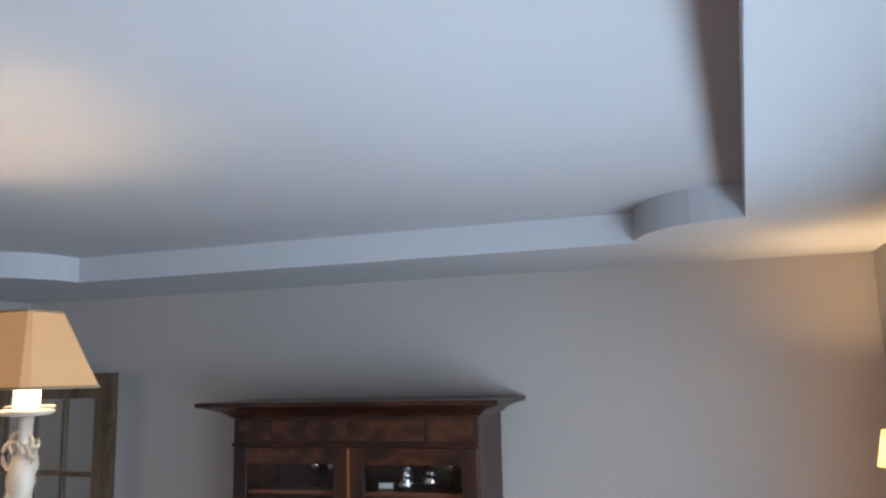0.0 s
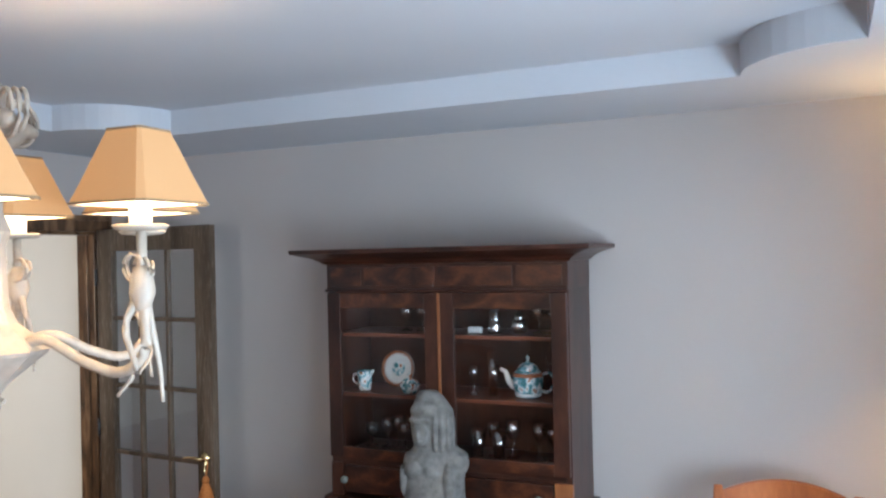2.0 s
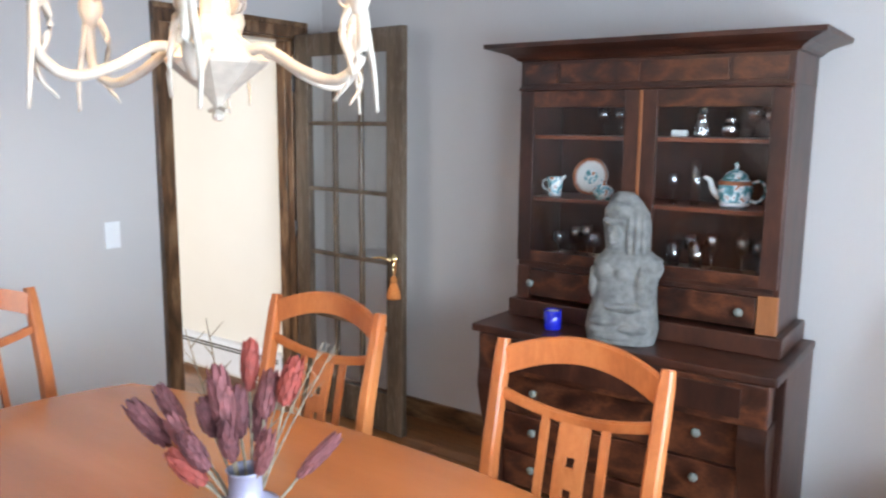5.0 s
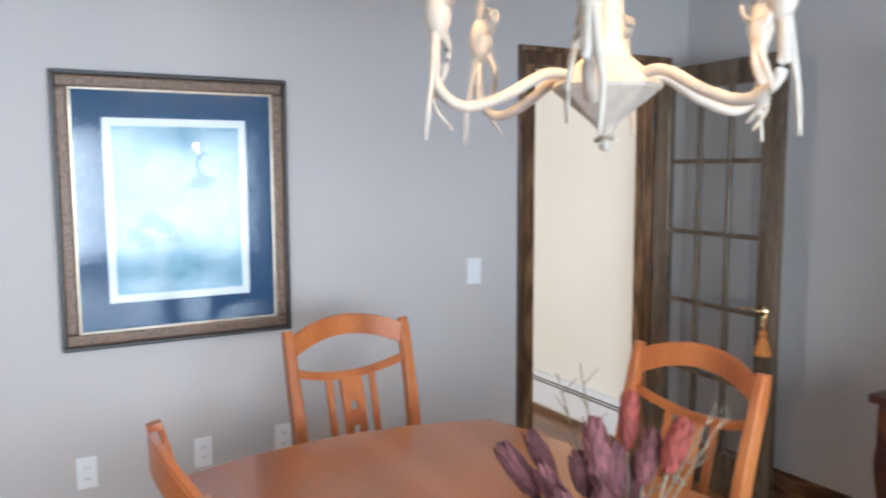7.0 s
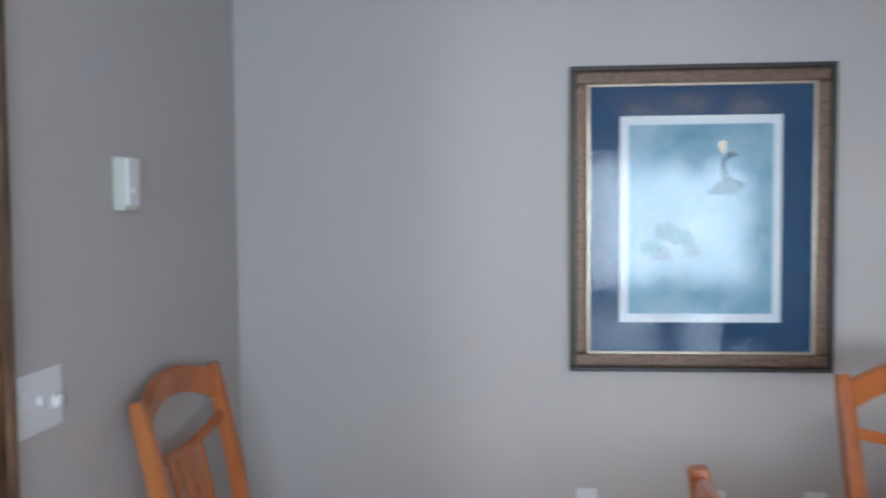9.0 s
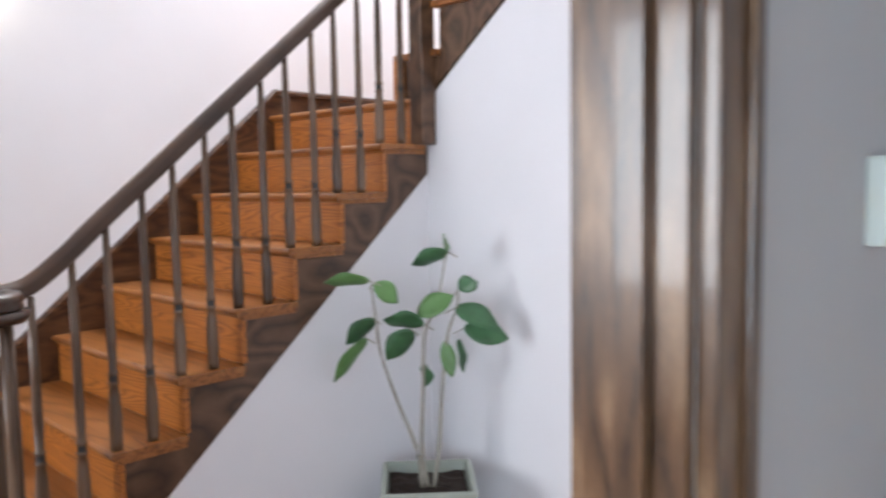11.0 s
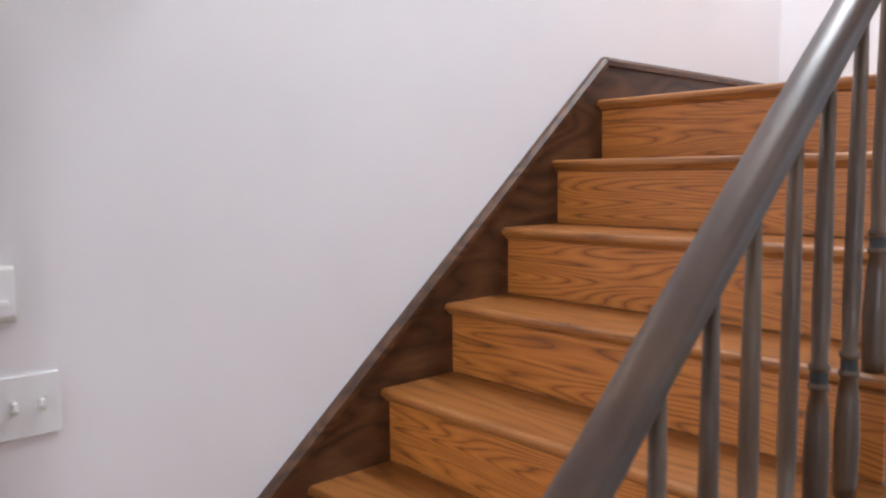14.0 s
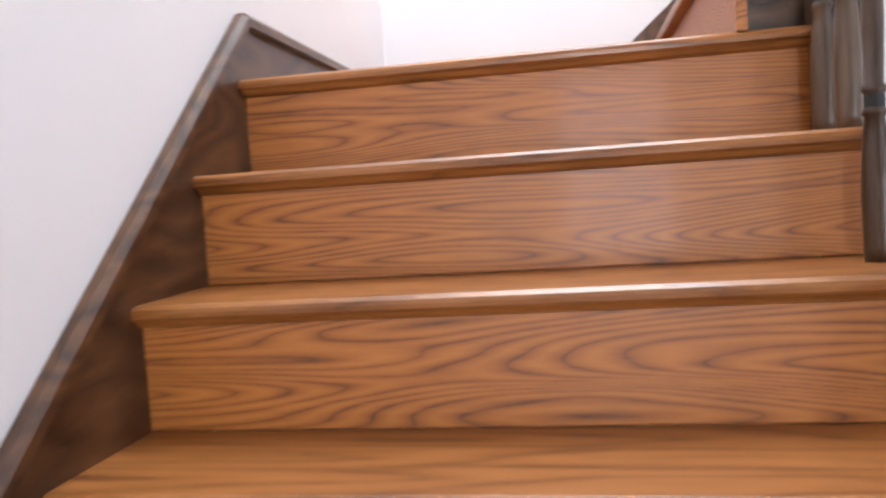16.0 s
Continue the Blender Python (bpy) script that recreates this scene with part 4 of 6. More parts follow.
def plate():
    ob = thing("plate", (1.730, -0.125, Z2), "round china plate with a rust rim, propped upright", "plate")
    bm = lathe([(0.0, 0.0), (0.055, 0.0), (0.080, 0.010), (0.080, 0.014), (0.054, 0.005), (0.0, 0.005)], 36, None, (0, 0, 0), False)
    part("dish", moved(bm, pose(0, -0.02, 0.082, 80)), M_CHINA, ob, "", True)
    bm = lathe([(0.064, 0.0105), (0.066, 0.0090), (0.0795, 0.0145), (0.0795, 0.0165)], 36, None, (0, 0, 0), False)
    part("rim", moved(bm, pose(0, -0.02, 0.082, 80)), M_CHINAR, ob, "rust coloured rim", True)
    bm = lathe([(0.0, 0.0085), (0.030, 0.0075), (0.032, 0.0065), (0.0, 0.006)], 20, None, (0, 0, 0), False)
    part("painted_middle", moved(bm, pose(0, -0.02, 0.082, 80)), M_CHINAB, ob, "blue-green painted middle", True)


def sugar_bowl():
    ob = thing("sugar_bowl", (1.840, -0.265, Z2), "low lidded blue and white china bowl", "bowl")
    part("bowl", lathe([(0.0, 0.0), (0.026, 0.0), (0.034, 0.012), (0.044, 0.036), (0.040, 0.042), (0.0, 0.042)], 24, None, (0, 0, 0), False), M_CHINAB, ob, "", True)
    part("lid", lathe([(0.0, 0.042), (0.040, 0.043), (0.030, 0.056), (0.008, 0.064), (0.006, 0.074), (0.010, 0.082), (0.0, 0.088)], 24, None, (0, 0, 0), False), M_CHINAB, ob, "", True)


teapot(), creamer(), plate(), sugar_bowl()


def statue():
    """A broken stone bust on a rough base, as one mesh."""
    bm = bmesh.new()
    rings = []
    rows = ((0.0, 0.118, 0.086, 0.0, 0.0), (0.05, 0.124, 0.088, 0.0, 0), (0.10, 0.121, 0.082, 0.0, 0), (0.15, 0.110, 0.074, 0.004, 0), (0.20, 0.106, 0.068, 0.006, 0), (0.25, 0.110, 0.064, 0.008, 0), (0.29, 0.116, 0.060, 0.010, 0), (0.312, 0.112, 0.056, 0.012, 0), (0.330, 0.088, 0.050, 0.010, 0.004), (0.345, 0.074, 0.048, 0.006, 0.006), (0.39, 0.078, 0.052, 0.006, 0.006), (0.44, 0.081, 0.056, 0.006, 0.006), (0.48, 0.077, 0.054, 0.002, 0.006), (0.515, 0.062, 0.047, -0.004, 0.005), (0.542, 0.044, 0.038, -0.007, 0.004), (0.556, 0.026, 0.024, -0.007, 0.002))
    steps = 40
    for z, rx, ry, cx, cy in rows:
        ring = []
        for i in range(steps):
            a = 2 * math.pi * i / steps
            c, s = math.cos(a), math.sin(a)
            q = 0.78
            p = Vector((cx + rx * math.copysign(abs(c) ** q, c), cy + ry * math.copysign(abs(s) ** q, s), z))
            p += Vector((c, s, 0.3)) * 0.006 * noise.noise(p * 13) + Vector((c, s, 0)) * 0.004 * noise.noise(p * 34)
            ring.append(bm.verts.new(p))
        rings.append(ring)
    for a, b2 in zip(rings, rings[1:]):
        for i in range(steps):
            bm.faces.new((a[i], a[(i + 1) % steps], b2[(i + 1) % steps], b2[i]))
    bm.faces.new(rings[0])
    bm.faces.new(rings[-1])
    def lump(at, r, sc):
        own = bmesh.new()
        bmesh.ops.create_icosphere(own, subdivisions=3, radius=r)
        for v in own.verts:
            v.co = Vector((v.co.x * sc[0], v.co.y * sc[1], v.co.z * sc[2])) + Vector(at)
            v.co += v.co.normalized() * 0.006 * noise.noise(v.co * 30)
        join(bm, own)
    # face, brow and headdress
    lump((-0.034, -0.044, 0.400), 0.036, (0.85, 0.75, 1.30))
    lump((-0.040, -0.074, 0.398), 0.009, (0.7, 0.9, 2.2))
    lump((-0.034, -0.066, 0.372), 0.010, (1.6, 0.7, 0.6))
    lump((-0.034, -0.046, 0.452), 0.030, (1.35, 0.75, 0.45))
    lump((-0.020, -0.036, 0.485), 0.042, (1.2, 0.7, 0.9))
    # hanging locks
    for x, y, z in ((0.018, -0.046, 0.415), (0.042, -0.042, 0.405), (0.064, -0.034, 0.400)):
        lump((x, y, z), 0.013, (0.75, 1.0, 6.5))
    # chest, arms, lap and folds
    lump((-0.058, -0.044, 0.262), 0.036, (1.0, 0.75, 1.0))
    lump((0.004, -0.046, 0.258), 0.036, (1.0, 0.75, 1.0))
    lump((0.066, -0.056, 0.215), 0.023, (0.9, 0.9, 3.4))
    lump((-0.100, -0.030, 0.220), 0.021, (0.8, 0.9, 3.0))
    lump((0.010, -0.074, 0.140), 0.021, (3.0, 0.8, 0.8))
    lump((0.112, -0.012, 0.282), 0.026, (0.8, 0.9, 1.5))
    lump((-0.045, -0.072, 0.085), 0.030, (2.2, 0.7, 0.6))
    lump((0.045, -0.076, 0.060), 0.028, (2.0, 0.7, 0.6))
    lump((-0.020, -0.080, 0.030), 0.022, (3.0, 0.6, 0.6))
    ob = solid("statue", bm, M_STONE, "weathered grey carved stone bust on the hutch ledge", "statue", "", "", True, (2.035, -0.475, 0.775))
    ob.rotation_euler = (0, 0, radians(14))
    ob.scale = (1.09, 1.06, 1.02)
    skin = ob.modifiers.new("skin", "REMESH")
    skin.mode, skin.voxel_size, skin.use_smooth_shade = "VOXEL", 0.0038, True


statue()


def votive():
    ob = thing("votive_candle", (1.752, -0.50, 0.7755), "cobalt blue glass votive with a pale candle", "candle")
    part("glass", lathe([(0.0, 0.0), (0.032, 0.0), (0.035, 0.006), (0.036, 0.078), (0.032, 0.080), (0.031, 0.066), (0.0, 0.066)], 24, None, (0, 0, 0), False), M_BLUE, ob, "", True)
    part("wax", lathe([(0.0, 0.060), (0.030, 0.066), (0.029, 0.074), (0.0, 0.073)], 20, None, (0, 0, 0), False), M_WAX, ob, "pale wax")


votive()


def dining_chair():
    """Faces -y; the back is at y = 0. Width along x."""
    ob = thing("dining_chair", (0, 0, 0), "cherry wood dining chair with a slatted curved back", "chair", "dining chairs")
    W = 0.235
    rake = [(0.0, 0.06), (0.25, 0.0), (0.45, -0.02), (0.7, 0.012), (0.95, 0.07), (1.02, 0.085)]
    def back_y(z):
        for (z0, y0), (z1, y1) in zip(rake, rake[1:]):
            if z <= z1:
                return y0 + (y1 - y0) * (z - z0) / (z1 - z0) - 0.085
        return 0
    for s in (-1, 1):
        pts = [(s * (W - 0.02 + 0.012 * z), back_y(z), z) for z in (0.0, 0.12, 0.25, 0.38, 0.5, 0.62, 0.74, 0.86, 0.97, 1.015)]
        bm = tube(pts, [0.020, 0.021, 0.023, 0.024, 0.024, 0.023, 0.022, 0.021, 0.020, 0.016], section=[(-0.72, -0.9), (0.72, -0.9), (0.95, -0.6), (0.95, 0.6), (0.72, 0.9), (-0.72, 0.9), (-0.95, 0.6), (-0.95, -0.6)])
        part("back_post", bm, M_CHAIR, ob)
        part("front_leg", box((s * 0.215 - 0.019, -0.50, 0), (s * 0.215 + 0.019, -0.462, 0.43), 0.004), M_CHAIR, ob)
        part("side_rail", box((s * 0.213 - 0.011, -0.47, 0.37), (s * 0.213 + 0.011, -0.10, 0.43), 0.003), M_CHAIR, ob)
    part("front_rail", box((-0.196, -0.492, 0.37), (0.196, -0.470, 0.43), 0.003), M_CHAIR, ob)
    def bowed(z0a, z1a, z0b, z1b, sag, thick, name):
        """A rail whose lower and upper edges run from the ends (a) to the middle (b), bowed backwards by sag."""
        own = bmesh.new()
        n, grid = 16, []
        for i in range(n + 1):
            u = -1 + 2 * i / n
            x = u * (W - 0.012)
            k = 1 - u * u
            lo, hi = z0a + (z0b - z0a) * k, z1a + (z1b - z1a) * k
            y = back_y((lo + hi) / 2) + sag * k
            grid.append([own.verts.new(p) for p in ((x, y - thick, lo), (x, y + thick, lo), (x, y + thick, hi), (x, y - thick, hi))])
        for a, b2 in zip(grid, grid[1:]):
            for j in range(4):
                own.faces.new((a[j], a[(j + 1) % 4], b2[(j + 1) % 4], b2[j]))
        own.faces.new(grid[0])
        own.faces.new(grid[-1][::-1])
        bmesh.ops.recalc_face_normals(own, faces=own.faces)
        long = [e for e in own.edges if abs(e.verts[0].co.x - e.verts[1].co.x) > 0.01]
        bmesh.ops.bevel(own, geom=long, offset=0.004, segments=2, affect="EDGES")
        return part(name, own, M_CHAIR, ob)
    bowed(0.915, 0.995, 0.975, 1.045, 0.030, 0.011, "crest_rail")
    bowed(0.865, 0.895, 0.825, 0.853, 0.028, 0.009, "middle_rail")
    bowed(0.475, 0.515, 0.475, 0.515, 0.010, 0.010, "lower_rail")
    def slat(x0, x1, holes=()):
        own = bmesh.new()
        xm = (x0 + x1) / 2
        k = 1 - (xm / W) ** 2
        def yy(z):
            return back_y(z) + 0.010 * k + (0.019 * k) * (z - 0.5) / 0.34
        cuts = [0.51] + [c for h in holes for c in (h - 0.014, h + 0.014)] + [0.838]
        hx = 0.013
        for i, (a, b2) in enumerate(zip(cuts, cuts[1:])):
            spans = ((x0, xm - hx), (xm + hx, x1)) if i % 2 == 1 else ((x0, x1),)
            for u0, u1 in spans:
                vs = []
                for z in (a, b2):
                    vs.append([own.verts.new((u, yy(z) + d, z)) for u, d in ((u0, -0.006), (u1, -0.006), (u1, 0.006), (u0, 0.006))])
                own.faces.new(vs[0]); own.faces.new(vs[1])
                for j in range(4):
                    own.faces.new((vs[0][j], vs[0][(j + 1) % 4], vs[1][(j + 1) % 4], vs[1][j]))
        return own
    part("splat", slat(-0.042, 0.042, (0.575, 0.655, 0.735)), M_CHAIR, ob, "pierced middle splat")
    for x in (-0.135, -0.085, 0.085, 0.135):
        if abs(x) < 0.1:
            part("slat", slat(x - 0.011, x + 0.011), M_CHAIR, ob)
    part("seat", box((-0.235, -0.505, 0.43), (0.235, -0.075, 0.462), 0.012), M_CHAIR, ob)
    part("stretcher", box((-0.20, -0.30, 0.16), (0.20, -0.28, 0.19), 0.004), M_CHAIR, ob)
    return ob


first = dining_chair()
first.matrix_world = pose(2.345, -1.47, 0, 0, 0, 0)
for x, y, turn in ((1.45, -1.47, 0), (0.50, -2.155, 96), (1.51, -2.93, 180), (3.305, -0.26, 0), (0.665, -4.055, 180)):
    copy_thing(first, pose(x, y, 0, 0, 0, turn))
first["label"] = "cherry wood dining chair with a slatted curved back"


def table():
    ob = thing("dining_table", (1.92, -2.355, 0), "bow-sided cherry wood dining table with a polished top", "table")
    a, b2 = 0.945, 0.49
    pts = []
    n = 14
    def edge(p, q, bow):
        p, q = Vector((*p, 0)), Vector((*q, 0))
        d = q - p
        nrm = Vector((d.y, -d.x, 0)).normalized()
        return [p + d * (i / n) + nrm * bow * (1 - (2 * i / n - 1) ** 2) for i in range(1, n)]
    cs = [(-a, b2), (a, b2), (a, -b2), (-a, -b2)]
    for i in range(4):
        p, q = cs[i], cs[(i + 1) % 4]
        pts.append((p[0], p[1]))
        pts += [(v.x, v.y) for v in edge(p, q, -0.135 if i % 2 == 0 else -0.095)]
    bm = prism(pts, "z", 0.728, 0.76)
    rim = [e for e in bm.edges if abs(e.verts[0].co.z - e.verts[1].co.z) < 0.001 and len(e.link_faces) == 2]
    bmesh.ops.bevel(bm, geom=rim, offset=0.006, segments=2, affect="EDGES")
    part("tabletop", bm, M_CHERRY, ob)
    for s in (-1, 1):
        part("apron", box((-0.76, s * 0.36 - 0.011, 0.64), (0.76, s * 0.36 + 0.011, 0.728), 0.003), M_CHERRY, ob)
        part("apron", box((s * 0.76 - 0.011, -0.349, 0.64), (s * 0.76 + 0.011, 0.349, 0.728), 0.003), M_CHERRY, ob)
        for s2 in (-1, 1):
            pts2 = [(s * 0.76, s2 * 0.36, 0.728), (s * 0.765, s2 * 0.365, 0.0)]
            part("leg", tube(pts2, [0.042, 0.026], section=[(-1, -1), (1, -1), (1, 1), (-1, 1)]), M_CHERRY, ob)
    return ob


table()


def flower_vase():
    ob = thing("flower_vase", (2.03, -2.29, 0.7605), "grey-violet glazed vase holding dried protea stems", "vase")
    part("vase_body", lathe([(0.0, 0.0), (0.060, 0.0), (0.074, 0.02), (0.076, 0.05), (0.066, 0.084), (0.040, 0.100), (0.033, 0.108), (0.033, 0.15), (0.037, 0.158), (0.033, 0.158), (0.028, 0.15), (0.028, 0.10), (0.0, 0.02)], 30, None, (0, 0, 0), False), M_VASE, ob, "", True)
    return ob


flower_vase()


def protea(base, tip, length, r, material, twig=0.0028):
    """A dried stem from base to tip, ending in a pod of overlapping scales of the given length."""
    ob = thing("dried_protea", base, "dried dark red protea on a twig in the vase", "dried flower", "dried stems in the vase")
    length *= 1.22
    d = Vector(tip) - Vector(base)
    L = d.length
    axis = d.normalized()
    side = axis.cross(Vector((0.3, 0.2, 1))).normalized()
    mid = d * 0.5 + side * 0.012
    stem_end = d - axis * length * 0.95
    part("stem", tube(smooth_path([(0, 0, 0), mid * 0.7, stem_end], 5), twig, 7), M_TWIG, ob)
    q = axis.to_track_quat("Z", "Y").to_matrix().to_4x4()
    q.translation = d - axis * length
    r *= 1.08
    core = lathe([(0.004, 0), (r * 0.55, length * 0.12), (r * 0.8, length * 0.4), (r * 0.66, length * 0.75), (r * 0.3, length * 0.95), (0.002, length)], 12)
    part("pod", moved(core, q), material, ob, "", True)
    bm = bmesh.new()
    rnd = random.Random(int(L * 1e5))
    for ring in range(6):
        for k in range(7):
            a = 2 * math.pi * (k + 0.5 * (ring % 2)) / 7 + rnd.uniform(-0.1, 0.1)
            z0 = length * (0.05 + 0.125 * ring)
            rr = r * (0.62, 0.85, 0.9, 0.85, 0.74, 0.55)[ring]
            w, h = r * 0.45, length * rnd.uniform(0.26, 0.34)
            c, s = math.cos(a), math.sin(a)
            pts = []
            for u, v in ((-0.6, 0), (0.6, 0), (1.0, 0.4), (0.7, 0.8), (0.0, 1.0), (-0.7, 0.8), (-1.0, 0.4)):
                rad = rr * (1 + 0.12 * math.sin(v * 3)) + 0.0008 * ring
                pts.append(bm.verts.new((rad * c - u * w * s * 0.6, rad * s + u * w * c * 0.6, z0 + v * h)))
            bm.faces.new(pts)
    ret = bmesh.ops.extrude_face_region(bm, geom=bm.faces[:])
    for v in [g for g in ret["geom"] if isinstance(g, bmesh.types.BMVert)]:
        v.co.xy *= 0.94
    tagged(part("scale_cover", moved(bm, q), material, ob), kind="stuff")


VX, VY, VZ = 2.03, -2.29, 0.80
RT, AW = Vector((0.765, 0.644, 0)), Vector((-0.644, 0.765, 0))
for r0, up, aw, ln, rad, m2 in ((-0.235, 0.155, 0.05, 0.105, 0.019, M_POD), (-0.185, 0.175, 0.08, 0.09, 0.016, M_POD), (-0.055, 0.235, 0.02, 0.115, 0.021, M_POD2), (0.0, 0.265, 0.10, 0.09, 0.016, M_POD3), (0.045, 0.21, 0.07, 0.085, 0.018, M_POD2), (0.10, 0.24, 0.05, 0.085, 0.019, M_POD3), (-0.135, 0.085, -0.03, 0.085, 0.020, M_POD3), (0.185, 0.085, 0.03, 0.10, 0.013, M_POD2), (-0.03, 0.14, -0.03, 0.075, 0.016, M_POD), (-0.085, 0.165, 0.03, 0.07, 0.018, M_POD), (0.02, 0.15, 0.09, 0.08, 0.015, M_POD2), (-0.105, 0.125, -0.05, 0.08, 0.017, M_POD), (0.055, 0.125, -0.04, 0.085, 0.016, M_POD2), (-0.15, 0.135, 0.02, 0.085, 0.017, M_POD2), (-0.02, 0.185, 0.05, 0.09, 0.017, M_POD)):
    tip = Vector((VX, VY, VZ + 0.09)) + RT * r0 + AW * aw + Vector((0, 0, up))
    protea((VX + r0 * 0.05, VY + aw * 0.03, VZ), tip, ln, rad, m2)
for i, (r0, up, aw) in enumerate(((0.15, 0.30, 0.08), (0.17, 0.28, 0.12), (-0.11, 0.32, 0.20), (-0.16, 0.29, 0.22), (0.06, 0.20, 0.10))):
    bm = tube(smooth_path([(0, 0, 0), RT * r0 * 0.4 + AW * aw * 0.3 + Vector((0, 0, up * 0.55)), RT * r0 + AW * aw + Vector((0, 0, up + 0.05))], 5), [0.0032 - 0.002 * k / 10 for k in range(11)], 6)
    e = RT * r0 + AW * aw + Vector((0, 0, up + 0.05))
    for k in range(4):
        s0 = e * (0.6 + 0.1 * k)
        tube([s0, s0 + RT * (0.03 if k % 2 else -0.025) + Vector((0, 0, 0.035))], [0.0016, 0.0007], 5, bm)
    solid("dried_twig", bm, M_TWIG, "thin pale dried twig in the vase", "dried flower", "dried stems in the vase", "", False, (VX, VY, VZ))


def chandelier():
    CX, CY = 1.86, -2.19
    ob = thing("chandelier", (CX, CY, 1.585), "cream painted metal chandelier with square lit shades", "chandelier")
    # local z = 0 at the tip of the finial
    part("hub", lathe([(0.0, 0.0), (0.010, 0.004), (0.013, 0.014), (0.006, 0.026), (0.012, 0.036), (0.022, 0.050), (0.028, 0.056), (0.10, 0.115), (0.104, 0.122), (0.075, 0.150), (0.045, 0.175), (0.03, 0.21), (0.026, 0.33), (0.036, 0.36), (0.022, 0.40), (0.026, 0.50), (0.040, 0.56), (0.030, 0.60), (0.036, 0.64), (0.014, 0.67), (0.0, 0.672)], 8, None, (0, 0, 0), False), M_CREAM, ob)
    part("finial", tube([(-0.028, 0, 0.022), (0, 0, 0.030), (0.028, 0, 0.022)], 0.005, 8), M_CREAM, ob)
    def curl(parent, at, ang):
        pts = []
        for i in range(30):
            t = i / 29
            a = ang + t * 12.0
            r = 0.030 * (1 - 0.35 * t)
            pts.append((at[0] + r * math.cos(a) + 0.020 * t, at[1] + 0.02 * t - 0.01, at[2] + r * math.sin(a) + 0.015))
        part("curl", tube(pts, 0.0042, 7), M_CREAM, parent, "", True)
    for i in range(6):
        a = radians(14 + 60 * i)
        c, s = math.cos(a), math.sin(a)
        def P(r, z, w=0.0):
            return (r * c - w * s, r * s + w * c, z)
        arm = part("arm", tube(smooth_path([P(0.06, 0.135), P(0.12, 0.142), P(0.20, 0.100), P(0.275, 0.080), P(0.325, 0.115), P(0.33, 0.18), P(0.325, 0.26)], 6), 0.0105, 10), M_CREAM, ob, "", True)
        # leaf-like tails below each candle and a twist round the stem
        part("tail", tube(smooth_path([P(0.325, 0.26), P(0.335, 0.17, 0.012), P(0.345, 0.09, 0.022), P(0.352, 0.02, 0.020)], 5), [0.010 - 0.0065 * k / 15 for k in range(16)], 8), M_CREAM, arm, "", True)
        part("tail", tube(smooth_path([P(0.325, 0.24), P(0.30, 0.17, -0.02), P(0.325, 0.09, -0.03), P(0.29, 0.04, -0.035)], 5), [0.009 - 0.006 * k / 15 for k in range(16)], 8), M_CREAM, arm, "", True)
        part("bud", lathe([(0.0, 0.19), (0.016, 0.205), (0.026, 0.235), (0.020, 0.27), (0.012, 0.285), (0.0, 0.29)], 12, None, P(0.325, 0.0), False), M_CREAM, arm, "", True)
        curl(arm, P(0.31, 0.265), a)
        stem = part("stem", lathe([(0.011, 0.25), (0.009, 0.30), (0.010, 0.355)], 12, None, P(0.325, 0.0)), M_CREAM, arm, "", True)
        part("drip_pan", lathe([(0.0, 0.352), (0.046, 0.356), (0.054, 0.363), (0.046, 0.366), (0.0, 0.362)], 20, None, P(0.325, 0.0), False), M_CREAM, arm, "", True)
        part("glowing_candle_sleeve", lathe([(0.0, 0.362), (0.021, 0.362), (0.021, 0.44), (0.0, 0.442)], 16, None, P(0.325, 0.0), False), M_CANDLE, arm, "cream candle sleeve with its bulb's light put in as glow", True)
        # square tapered shade, open above and below
        zb, zt, wb, wt = 0.405, 0.547, 0.095, 0.043
        own = bmesh.new()
        rings = []
        for z, w in ((zb, wb), (zb + 0.05, wb * 0.80), (zb + 0.10, wb * 0.615), (zt, wt)):
            rg = []
            cut = 0.13
            for u, v in ((-1, -1 + cut), (-1 + cut, -1), (1 - cut, -1), (1, -1 + cut), (1, 1 - cut), (1 - cut, 1), (-1 + cut, 1), (-1, 1 - cut)):
                rg.append(own.verts.new((0.325 * c + w * u, 0.325 * s + w * v, z)))
            rings.append(rg)
        for r1, r2 in zip(rings, rings[1:]):
            for k in range(8):
                own.faces.new((r1[k], r1[(k + 1) % 8], r2[(k + 1) % 8], r2[k]))
        sh = part("shade", own, M_SHADE, arm, "tan fabric shade, lit from inside")
        me = sh.data
        inn = bmesh.new()
        inn.from_mesh(me)
        for v in inn.verts:
            d = v.co - Vector((0.325 * c, 0.325 * s, v.co.z))
            v.co = Vector((0.325 * c, 0.325 * s, v.co.z)) + d * 0.965
        part("shade_lining", inn, M_SHADEIN, sh, "pale glowing lining")
        for z, w in ((zb, wb), (zt, wt)):
            ring = []
            for u, v in ((-1, -1 + 0.13), (-1 + 0.13, -1), (1 - 0.13, -1), (1, -1 + 0.13), (1, 1 - 0.13), (1 - 0.13, 1), (-1 + 0.13, 1), (-1, 1 - 0.13), (-1, -1 + 0.13)):
                ring.append((0.325 * c + w * u, 0.325 * s + w * v, z))
            part("trim_band", tube(ring, 0.0026, 6), M_BAND, sh)
        bulb("chandelier_bulb", (CX + 0.325 * c, CY + 0.325 * s, 1.585 + 0.475), 2.9, WARM, 0.02)
